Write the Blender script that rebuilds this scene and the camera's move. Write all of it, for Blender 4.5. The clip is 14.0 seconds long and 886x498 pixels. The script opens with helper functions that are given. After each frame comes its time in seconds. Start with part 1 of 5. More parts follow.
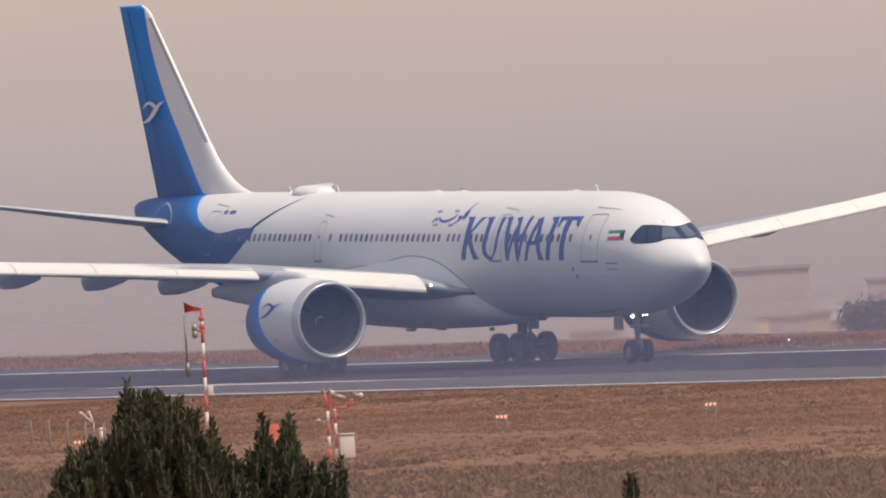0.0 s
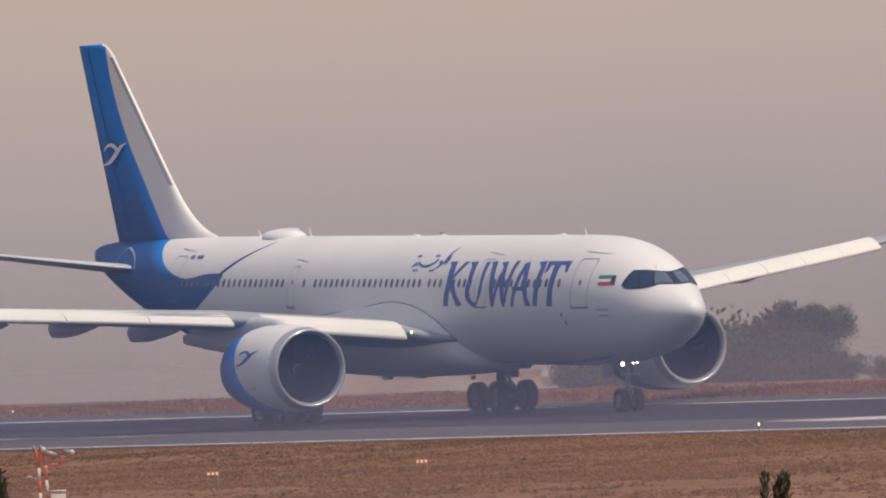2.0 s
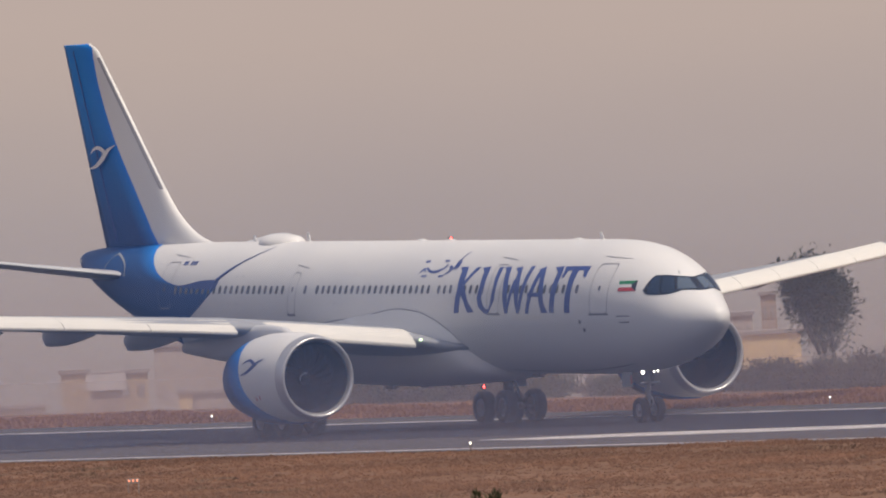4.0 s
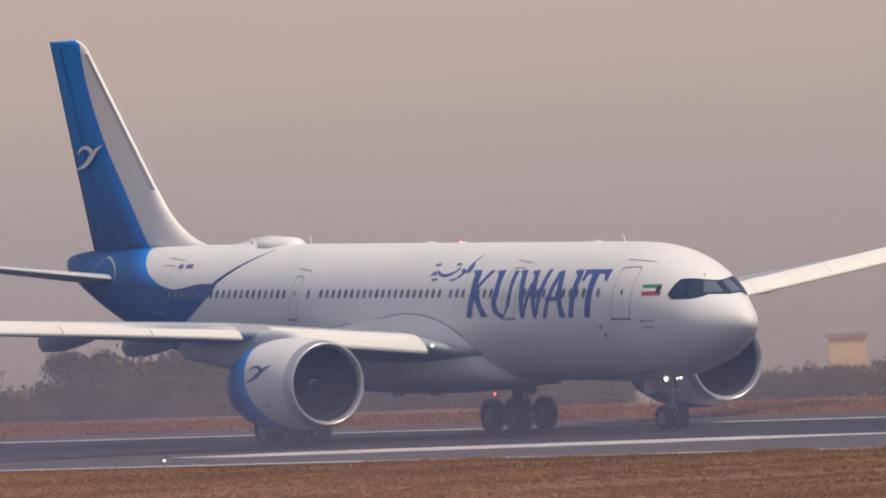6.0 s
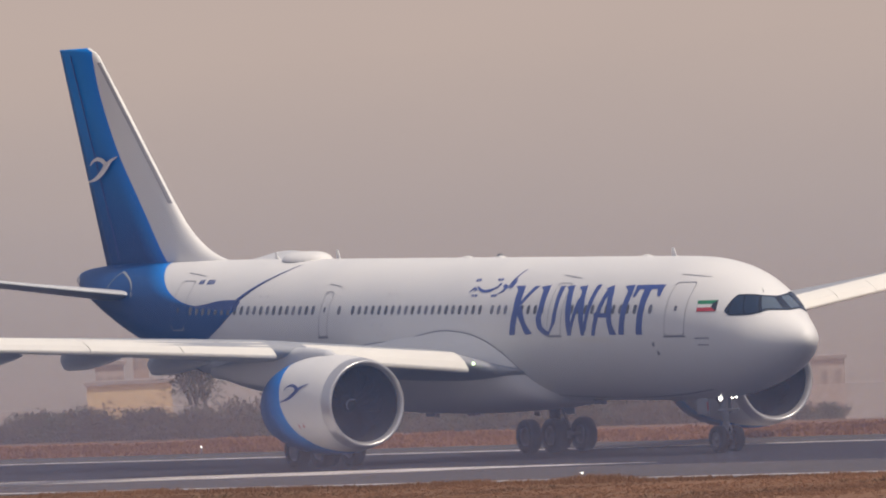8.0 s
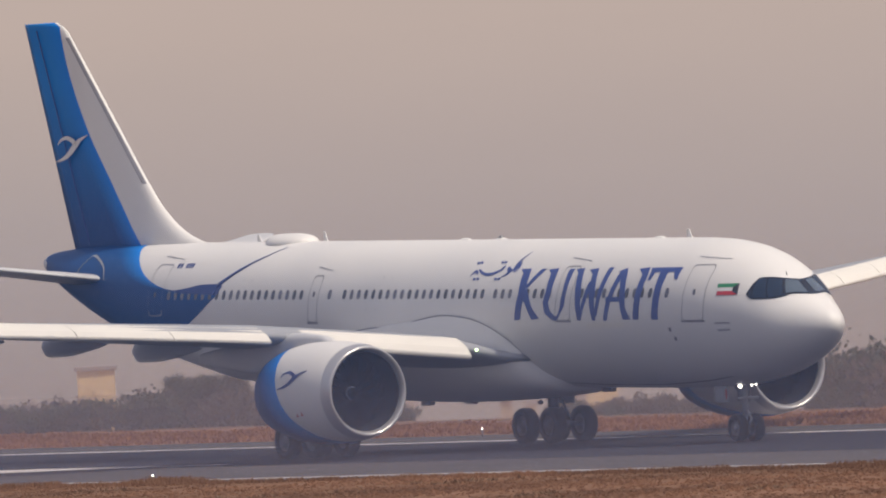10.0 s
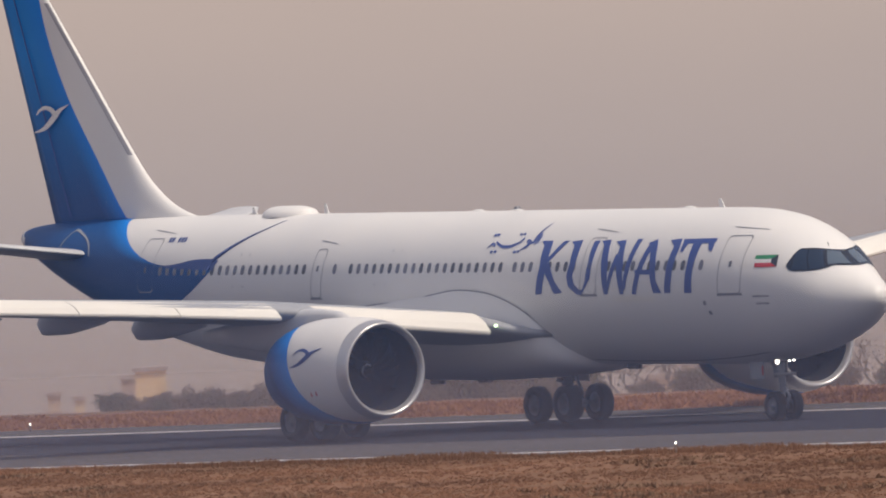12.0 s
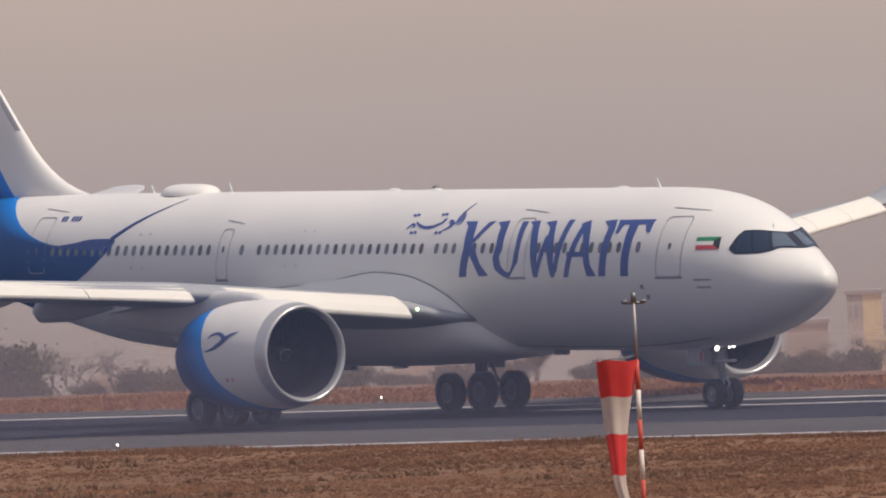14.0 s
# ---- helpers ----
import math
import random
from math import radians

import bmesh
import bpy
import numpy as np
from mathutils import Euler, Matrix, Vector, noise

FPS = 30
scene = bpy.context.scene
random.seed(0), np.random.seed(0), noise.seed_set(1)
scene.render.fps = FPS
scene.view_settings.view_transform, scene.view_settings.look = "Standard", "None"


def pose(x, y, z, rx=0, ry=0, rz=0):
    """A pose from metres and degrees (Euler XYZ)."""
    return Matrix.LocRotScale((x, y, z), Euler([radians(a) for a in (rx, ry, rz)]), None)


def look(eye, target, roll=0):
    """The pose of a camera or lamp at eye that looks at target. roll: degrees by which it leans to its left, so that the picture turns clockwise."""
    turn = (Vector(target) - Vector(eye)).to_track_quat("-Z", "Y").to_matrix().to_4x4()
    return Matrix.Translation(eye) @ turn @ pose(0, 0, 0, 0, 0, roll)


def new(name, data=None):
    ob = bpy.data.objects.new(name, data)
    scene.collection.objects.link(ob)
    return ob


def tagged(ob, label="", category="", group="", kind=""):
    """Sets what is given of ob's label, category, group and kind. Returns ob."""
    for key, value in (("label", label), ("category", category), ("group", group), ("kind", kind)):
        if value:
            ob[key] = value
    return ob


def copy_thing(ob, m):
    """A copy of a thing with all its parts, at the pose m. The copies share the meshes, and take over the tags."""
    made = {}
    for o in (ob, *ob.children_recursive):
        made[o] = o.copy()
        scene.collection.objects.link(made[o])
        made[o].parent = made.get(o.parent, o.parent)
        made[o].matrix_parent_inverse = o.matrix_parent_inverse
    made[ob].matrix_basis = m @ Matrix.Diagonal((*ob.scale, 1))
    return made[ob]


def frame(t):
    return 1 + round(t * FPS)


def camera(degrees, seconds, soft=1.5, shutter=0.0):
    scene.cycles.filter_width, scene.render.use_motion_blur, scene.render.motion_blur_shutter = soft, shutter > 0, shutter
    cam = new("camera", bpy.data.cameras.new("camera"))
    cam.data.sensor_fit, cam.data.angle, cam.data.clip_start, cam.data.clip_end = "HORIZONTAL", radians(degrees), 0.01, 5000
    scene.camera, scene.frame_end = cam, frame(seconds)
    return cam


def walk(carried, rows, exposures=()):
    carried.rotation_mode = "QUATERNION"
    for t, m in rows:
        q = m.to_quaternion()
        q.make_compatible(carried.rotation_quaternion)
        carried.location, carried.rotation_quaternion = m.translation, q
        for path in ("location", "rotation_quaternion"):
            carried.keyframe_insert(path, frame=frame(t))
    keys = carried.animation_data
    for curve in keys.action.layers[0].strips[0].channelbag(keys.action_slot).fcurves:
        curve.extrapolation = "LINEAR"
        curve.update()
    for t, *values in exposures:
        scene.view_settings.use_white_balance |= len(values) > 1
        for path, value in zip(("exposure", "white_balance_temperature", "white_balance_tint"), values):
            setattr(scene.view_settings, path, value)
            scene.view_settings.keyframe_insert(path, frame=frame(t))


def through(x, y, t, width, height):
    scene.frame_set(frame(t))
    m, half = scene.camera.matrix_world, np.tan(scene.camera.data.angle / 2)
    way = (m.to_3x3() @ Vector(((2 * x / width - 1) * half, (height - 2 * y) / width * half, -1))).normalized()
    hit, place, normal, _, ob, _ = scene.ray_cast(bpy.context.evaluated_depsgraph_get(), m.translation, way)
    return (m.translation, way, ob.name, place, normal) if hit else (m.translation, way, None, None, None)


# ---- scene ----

# ---------------------------------------------------------------- camera
# A long lens on a mound beside the runway, panned with the taxiing airliner.
EYE = (0.0, -358.64, 11.11)
PAN = [  # seconds, turn to the left of north, tilt up, roll
    (0.0, 63.874, -0.402, -3.2), (0.5, 63.611, -0.379, -3.123), (1.0, 63.398, -0.336, -3.2), (1.5, 63.189, -0.29, -3.1),
    (2.0, 62.946, -0.272, -3.179), (2.5, 62.704, -0.282, -3.147), (3.0, 62.475, -0.29, -3.146), (3.5, 62.255, -0.273, -3.199),
    (6.0, 61.049, -0.261, -3.185), (6.5, 60.816, -0.24, -3.119), (7.0, 60.577, -0.225, -3.138), (7.5, 60.311, -0.216, -3.155),
    (10.0, 58.654, -0.284, -3.133), (10.5, 58.283, -0.306, -3.229), (11.0, 57.925, -0.324, -3.319), (11.5, 57.602, -0.353, -3.42),
    (12.0, 57.216, -0.383, -3.365), (12.5, 56.757, -0.395, -3.167), (13.0, 56.276, -0.394, -2.968), (13.5, 55.846, -0.412, -2.959),
    (14.0, 55.445, -0.475, -3.043)]
ROLLING = [  # seconds, the airliner's nose along the runway
    (0.0, -705.48), (0.5, -698.75), (1.0, -692.2), (1.5, -685.87), (2.0, -678.8), (2.5, -671.96), (3.0, -665.0), (3.5, -657.98),
    (6.0, -623.35), (6.5, -616.08), (7.0, -608.79), (7.5, -601.38), (10.0, -561.09), (10.5, -552.57), (11.0, -543.97), (11.5, -536.12),
    (12.0, -528.28), (12.5, -520.5), (13.0, -512.77), (13.5, -505.27), (14.0, -497.58)]
cam = camera(2.8207, 14.0, soft=2.0)
walk(cam, [(t, pose(*EYE, 90 + tilt, 0, turn) @ pose(0, 0, 0, 0, 0, roll)) for t, turn, tilt, roll in PAN],
     exposures=[(0.0, 0.25), (1.0, 0.14), (2.0, 0.03), (3.5, 0.0), (6.5, 0.03), (14.0, 0.04)])

# ---------------------------------------------------------------- light
SUN_DIR = Vector((0.54, 0.21, 0.82)).normalized()
sun = new("sun", bpy.data.lights.new("sun", "SUN"))
sun.data.energy, sun.data.angle, sun.data.color = 3.0, radians(4.0), (1.0, 0.88, 0.73)
sun.matrix_world = look(SUN_DIR * 900, (0, 0, 0))
world = bpy.data.worlds.new("hazy_sky")
scene.world = world
world.use_nodes = True
wt = world.node_tree
sky = wt.nodes.new("ShaderNodeTexSky")
sky.sky_type, sky.sun_disc = "NISHITA", False
sky.sun_elevation, sky.sun_rotation = math.asin(SUN_DIR.z), math.atan2(SUN_DIR.x, SUN_DIR.y)
sky.dust_density, sky.air_density, sky.ozone_density = 6.0, 1.2, 1.0
sky_bg, haze_bg, sky_mix = (wt.nodes.new(k) for k in ("ShaderNodeBackground", "ShaderNodeBackground", "ShaderNodeMixShader"))
wt.links.new(sky.outputs[0], sky_bg.inputs[0])
sky_bg.inputs[1].default_value = 0.09
haze_bg.inputs[0].default_value, haze_bg.inputs[1].default_value = (0.445, 0.425, 0.475, 1), 1.0
sky_mix.inputs[0].default_value = 0.65
wt.links.new(sky_bg.outputs[0], sky_mix.inputs[1])
wt.links.new(haze_bg.outputs[0], sky_mix.inputs[2])
wt.links.new(sky_mix.outputs[0], wt.nodes["World Output"].inputs[0])


# ---------------------------------------------------------------- materials
def material(name, color, rough=0.5, metal=0.0, vary=0.12, scale=1.0, bump=0.0, second=None, spread=0.5, emit=0.0, coat=0.0, fine=12.0, per_object=0.0, spec=0.5):
    """A surface with grain and wear at two scales: noise of the given size mixes color with second, a finer one shades it."""
    mat = bpy.data.materials.new(name)
    mat.use_nodes = True
    nt = mat.node_tree
    n, link = nt.nodes, nt.links.new
    bsdf = n["Principled BSDF"]
    bsdf.inputs["Roughness"].default_value, bsdf.inputs["Metallic"].default_value = rough, metal
    bsdf.inputs["Coat Weight"].default_value = coat
    bsdf.inputs["Specular IOR Level"].default_value = spec
    co = n.new("ShaderNodeTexCoord")
    big, small = n.new("ShaderNodeTexNoise"), n.new("ShaderNodeTexNoise")
    for tex, s in ((big, scale), (small, scale * fine)):
        tex.inputs["Scale"].default_value, tex.inputs["Detail"].default_value = s, 5.0
        link(co.outputs["Object"], tex.inputs["Vector"])
    ramp = n.new("ShaderNodeMapRange")
    ramp.inputs[1].default_value, ramp.inputs[2].default_value = 0.5 - spread / 2, 0.5 + spread / 2
    link(big.outputs[0], ramp.inputs[0])
    mix = n.new("ShaderNodeMix")
    mix.data_type = "RGBA"
    mix.inputs[6].default_value = (*color, 1)
    mix.inputs[7].default_value = (*(second or tuple(c * (1 - vary) for c in color)), 1)
    link(ramp.outputs[0], mix.inputs[0])
    grain = n.new("ShaderNodeMapRange")
    grain.inputs[3].default_value, grain.inputs[4].default_value = 1 - vary, 1 + vary
    link(small.outputs[0], grain.inputs[0])
    mul = n.new("ShaderNodeMix")
    mul.data_type, mul.blend_type = "RGBA", "MULTIPLY"
    mul.inputs[0].default_value = 1.0
    link(mix.outputs[2], mul.inputs[6])
    link(grain.outputs[0], mul.inputs[7])
    out = mul.outputs[2]
    if per_object:
        info, rng = n.new("ShaderNodeObjectInfo"), n.new("ShaderNodeMapRange")
        rng.inputs[3].default_value, rng.inputs[4].default_value = 1 - per_object, 1 + per_object
        link(info.outputs["Random"], rng.inputs[0])
        again = n.new("ShaderNodeMix")
        again.data_type, again.blend_type = "RGBA", "MULTIPLY"
        again.inputs[0].default_value = 1.0
        link(out, again.inputs[6])
        link(rng.outputs[0], again.inputs[7])
        out = again.outputs[2]
    link(out, bsdf.inputs["Base Color"])
    if bump:
        b = n.new("ShaderNodeBump")
        b.inputs["Strength"].default_value, b.inputs["Distance"].default_value = 0.6, bump
        link(small.outputs[0], b.inputs["Height"])
        link(b.outputs[0], bsdf.inputs["Normal"])
    if emit:
        bsdf.inputs["Emission Color"].default_value = (*color, 1)
        bsdf.inputs["Emission Strength"].default_value = emit
    return mat


def thin_leafy(mat, through=0.5):
    """Lets light pass through blades and leaves, as it does in thin plants."""
    n, link = mat.node_tree.nodes, mat.node_tree.links.new
    bsdf = n["Principled BSDF"]
    glow, mix = n.new("ShaderNodeBsdfTranslucent"), n.new("ShaderNodeMixShader")
    link(bsdf.inputs["Base Color"].links[0].from_socket, glow.inputs[0])
    mix.inputs[0].default_value = through
    link(bsdf.outputs[0], mix.inputs[1])
    link(glow.outputs[0], mix.inputs[2])
    link(mix.outputs[0], n["Material Output"].inputs[0])
    return mat


def livery_blue(name):
    """The tail's blue: navy low down, lighter blue towards the fin's top, sprayed brighter along its front edge (the map 'fade')."""
    mat = material(name, (0.05, 0.16, 0.5), 0.5, vary=0.05, spec=0.25)
    nt = mat.node_tree
    n, link = nt.nodes, nt.links.new
    co, sep, ramp = n.new("ShaderNodeTexCoord"), n.new("ShaderNodeSeparateXYZ"), n.new("ShaderNodeValToRGB")
    link(co.outputs["Object"], sep.inputs[0])
    rng = n.new("ShaderNodeMapRange")
    rng.inputs[1].default_value, rng.inputs[2].default_value = 5.0, 17.5
    link(sep.outputs[2], rng.inputs[0])
    link(rng.outputs[0], ramp.inputs[0])
    e = ramp.color_ramp.elements
    e[0].position, e[0].color = 0.34, (0.004, 0.068, 0.25, 1)
    e[1].position, e[1].color = 0.80, (0.0, 0.245, 0.72, 1)
    uv, part_uv, mix = n.new("ShaderNodeUVMap"), n.new("ShaderNodeSeparateXYZ"), n.new("ShaderNodeMix")
    uv.uv_map = "fade"
    mix.data_type = "RGBA"
    link(uv.outputs[0], part_uv.inputs[0])
    link(part_uv.outputs[0], mix.inputs[0])
    link(ramp.outputs[0], mix.inputs[6])
    mix.inputs[7].default_value = (0.0, 0.235, 0.80, 1)
    link(mix.outputs[2], n["Principled BSDF"].inputs["Base Color"])
    return mat


def fade_map(ob, values):
    """Stores a value for each vertex in the map 'fade'."""
    me = ob.data
    layer = me.uv_layers.new(name="fade")
    at = np.zeros(len(me.loops), dtype=int)
    me.loops.foreach_get("vertex_index", at)
    v = np.asarray(values, float)[at]
    layer.data.foreach_set("uv", np.stack([v, 0 * v], -1).ravel())


WHITE = material("white_paint", (0.82, 0.80, 0.78), 0.45, vary=0.03, scale=0.25, coat=0.08, second=(0.74, 0.73, 0.73))
SLAT = material("cream_slat_paint", (0.80, 0.77, 0.72), 0.6, vary=0.05, scale=0.6, spec=0.3)
GREY = material("grey_paint", (0.36, 0.37, 0.40), 0.45, vary=0.06, scale=0.5)
BELLY = material("light_grey_paint", (0.60, 0.60, 0.62), 0.4, vary=0.05, scale=0.4)
BLUE = livery_blue("livery_blue_gradient")
NAVY = material("navy_paint", (0.030, 0.065, 0.25), 0.5, vary=0.06)
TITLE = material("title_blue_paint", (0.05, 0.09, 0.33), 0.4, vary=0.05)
LINE = material("panel_line_grey", (0.30, 0.30, 0.34), 0.6, vary=0.1)
METAL = material("dulled_aluminium", (0.60, 0.59, 0.60), 0.32, metal=0.6, vary=0.05, scale=2)
STEEL = material("dark_steel", (0.20, 0.20, 0.22), 0.45, metal=0.6, vary=0.15, scale=4)
# Near-black inlet parts: the shade inside the intake is put into their colour.
DUCT = material("shade_dark_inlet", (0.016, 0.017, 0.022), 0.9, spec=0.1, vary=0.1, scale=2)
FAN = material("shade_dark_blade", (0.009, 0.0095, 0.013), 0.95, spec=0.02, vary=0.1, scale=3)
RUBBER = material("tyre_rubber", (0.020, 0.020, 0.025), 0.8, vary=0.2, scale=6)
RIM = material("wheel_rim_grey", (0.20, 0.20, 0.22), 0.45, metal=0.3, vary=0.1, scale=8)
GLASSY = material("cabin_window_glass", (0.17, 0.17, 0.21), 0.2, vary=0.2, scale=2, per_object=0.35)
MASK = material("black_window_surround", (0.018, 0.02, 0.03), 0.25, vary=0.1)
# Front panes paler than the side ones: the sky's reflection is in the colour.
PANE = material("sky_paled_cockpit_glass", (0.10, 0.13, 0.17), 0.10, vary=0.15, scale=1.5, coat=0.5)
DARK_PANE = material("dark_cockpit_glass", (0.022, 0.034, 0.06), 0.3, vary=0.1, spec=0.3)
GREEN = material("flag_green", (0.03, 0.26, 0.10), 0.5, vary=0.05)
RED = material("flag_red", (0.55, 0.05, 0.06), 0.5, vary=0.05)
BLACK = material("flag_black", (0.03, 0.03, 0.035), 0.5, vary=0.05)
LAMP = material("landing_light", (1.0, 0.93, 0.80), 0.3, emit=6.5)
GREEN_LAMP = material("green_navigation_light", (0.75, 1.0, 0.55), 0.3, emit=3.0)
EDGE_LAMP = material("edge_light_glow", (1.0, 0.92, 0.75), 0.3, emit=6.0)
BEACON = material("red_beacon_glow", (1.0, 0.07, 0.05), 0.3, emit=9.0)
RED_LAMP = material("warm_lens_glow", (1.0, 0.33, 0.16), 0.3, emit=1.6)


# ---------------------------------------------------------------- building helpers
def link_mesh(name, verts, faces, mats, parent=None, index=None, smooth=True, label=""):
    me = bpy.data.meshes.new(name)
    me.from_pydata([tuple(v) for v in verts], [], faces)
    for m in mats if isinstance(mats, (list, tuple)) else [mats]:
        me.materials.append(m)
    if index is not None:
        me.polygons.foreach_set("material_index", index)
    me.polygons.foreach_set("use_smooth", [smooth] * len(me.polygons))
    me.update()
    ob = new(name, me)
    if parent:
        ob.parent = parent
    if label:
        ob["label"] = label
    return ob


def part(name, bm, mat, parent=None, label="", smooth=True):
    me = bpy.data.meshes.new(name)
    bm.to_mesh(me)
    bm.free()
    for m in mat if isinstance(mat, (list, tuple)) else [mat]:
        me.materials.append(m)
    me.polygons.foreach_set("use_smooth", [smooth] * len(me.polygons))
    ob = new(name, me)
    if parent:
        ob.parent = parent
    if label:
        ob["label"] = label
    return ob


def sheet(P, wrap=False, caps=False, flip=False):
    """Verts and faces of a grid of points P[i][j]; wrap joins the last j to the first, caps close both ends."""
    P = np.asarray(P, float)
    n, m = P.shape[:2]
    f = []
    for i in range(n - 1):
        for j in range(m if wrap else m - 1):
            k = (j + 1) % m
            q = (i * m + j, i * m + k, (i + 1) * m + k, (i + 1) * m + j)
            f.append(q[::-1] if flip else q)
    if caps:
        f.append(tuple(range(m))[::1 if flip else -1])
        f.append(tuple((n - 1) * m + j for j in range(m))[::-1 if flip else 1])
    return P.reshape(-1, 3), f


def solid(P, off):
    """A thin plate: grid P and the same grid moved by off, closed round the edge."""
    P = np.asarray(P, float)
    n, m = P.shape[:2]
    V, F = sheet(P)
    N = n * m
    F = F + [tuple(v + N for v in q[::-1]) for q in F]
    ring = [j for j in range(m)] + [i * m + m - 1 for i in range(1, n)] + [(n - 1) * m + j for j in range(m - 2, -1, -1)] + [i * m for i in range(n - 2, 0, -1)]
    for a, b in zip(ring, ring[1:] + ring[:1]):
        F.append((a, a + N, b + N, b))
    return np.concatenate([V, V + np.asarray(off)]), F


def smoothed(xs, ys, x):
    """A smooth curve through the knots, with no overshoot."""
    xs, ys, x = np.asarray(xs, float), np.asarray(ys, float), np.asarray(x, float)
    h, d = np.diff(xs), np.diff(ys) / np.diff(xs)
    m = np.zeros(len(xs))
    m[0], m[-1] = d[0], d[-1]
    for i in range(1, len(xs) - 1):
        if d[i - 1] * d[i] > 0:
            m[i] = 3 * (h[i - 1] + h[i]) / ((2 * h[i] + h[i - 1]) / d[i - 1] + (h[i] + 2 * h[i - 1]) / d[i])
    k = np.clip(np.searchsorted(xs, x) - 1, 0, len(xs) - 2)
    t = np.clip((x - xs[k]) / h[k], 0, 1)
    return ((1 + 2 * t) * (1 - t) ** 2 * ys[k] + t * (1 - t) ** 2 * h[k] * m[k] + t * t * (3 - 2 * t) * ys[k + 1] + t * t * (t - 1) * h[k] * m[k + 1])


def tube(bm, a, b, r, r2=None, seg=10, caps=True):
    a, b = Vector(a), Vector(b)
    q = (b - a).to_track_quat("Z", "Y").to_matrix().to_4x4()
    bmesh.ops.create_cone(bm, cap_ends=caps, segments=seg, radius1=r, radius2=r if r2 is None else r2, depth=(b - a).length,
                          matrix=Matrix.Translation((a + b) / 2) @ q)


def box(bm, c, size, m=None):
    bmesh.ops.create_cube(bm, size=1, matrix=(m or Matrix()) @ Matrix.Translation(c) @ Matrix.Diagonal((*size, 1)))


def rounded_box(bm, c, size, r=0.02, m=None):
    made = bmesh.ops.create_cube(bm, size=1, matrix=(m or Matrix()) @ Matrix.Translation(c) @ Matrix.Diagonal((*size, 1)))
    edges = {e for v in made["verts"] for e in v.link_edges}
    bmesh.ops.bevel(bm, geom=list(edges), offset=r, segments=2, affect="EDGES", profile=0.5)


# ---------------------------------------------------------------- the airliner
# x forward from the nose tip, y to port, z up from the ground. Heights of the body are taken from its axis, which lies nose-down.
def lift(x):
    return 4.685 - 0.0195 * np.asarray(x, float)


HULL = [  # distance behind the nose tip, crown, keel, half width
    (0.0, -0.42, -0.42, 0.0), (0.08, -0.16, -0.68, 0.27), (0.35, 0.09, -0.98, 0.55), (0.9, 0.40, -1.34, 0.91), (1.6, 0.75, -1.67, 1.27),
    (2.1, 1.06, -1.86, 1.49), (2.8, 1.56, -2.09, 1.76), (3.6, 1.98, -2.30, 2.01), (4.6, 2.34, -2.49, 2.27), (6.0, 2.64, -2.67, 2.54),
    (7.5, 2.78, -2.77, 2.71), (9.5, 2.82, -2.82, 2.81), (12.0, 2.82, -2.82, 2.82), (38.5, 2.82, -2.82, 2.82), (42.0, 2.82, -2.60, 2.79),
    (45.5, 2.81, -2.02, 2.66), (49.0, 2.78, -1.22, 2.34), (52.0, 2.72, -0.36, 1.88), (54.5, 2.65, 0.50, 1.36), (56.4, 2.52, 1.22, 0.82),
    (57.5, 2.36, 1.66, 0.42), (57.9, 2.18, 1.86, 0.16)]
HS = np.sqrt([q[0] for q in HULL])


def hull(s):
    u = np.sqrt(np.clip(s, 0, 57.9))
    top, bot, w = (smoothed(HS, [q[k] for q in HULL], u) for k in (1, 2, 3))
    return (top + bot) / 2, (top - bot) / 2, w


def side(x, z, off=0.012, hand=-1):
    """The point of the skin at x and height z over the axis, off outwards; hand -1 is starboard."""
    x, z = np.asarray(x, float), np.asarray(z, float)
    zc, hz, w = hull(-x)
    q = np.clip((z - zc) / np.maximum(hz, 1e-3), -1, 1)
    c = np.sqrt(1 - q * q)
    return np.stack([x, hand * (w * c + off * c), z + off * q + lift(x)], -1)


def patch(name, corners, mat, parent, nu=6, nv=6, off=0.012, label="", thick=0.008):
    """A painted or inset piece: a quad (four corners x, z) laid on the skin."""
    a, b, c, d = (np.asarray(k, float) for k in corners)
    u, v = np.linspace(0, 1, nu + 1)[:, None, None], np.linspace(0, 1, nv + 1)[None, :, None]
    Q = a * (1 - u) * (1 - v) + b * u * (1 - v) + c * u * v + d * (1 - u) * v
    return Q


def skin_piece(name, quads, mat, parent, nu=3, nv=8, off=0.014, label=""):
    V, F = [], []
    for q in quads:
        Q = patch(name, q, mat, parent, nu, nv)
        v, f = solid(side(Q[..., 0], Q[..., 1], off), (0, 0.01, 0))
        F += [tuple(i + len(V) for i in g) for g in f]
        V += list(v)
    return link_mesh(name, V, F, mat, parent, smooth=False, label=label)


plane = tagged(new("airliner"), "white and blue wide-body jet airliner rolling along the runway", "airplane")


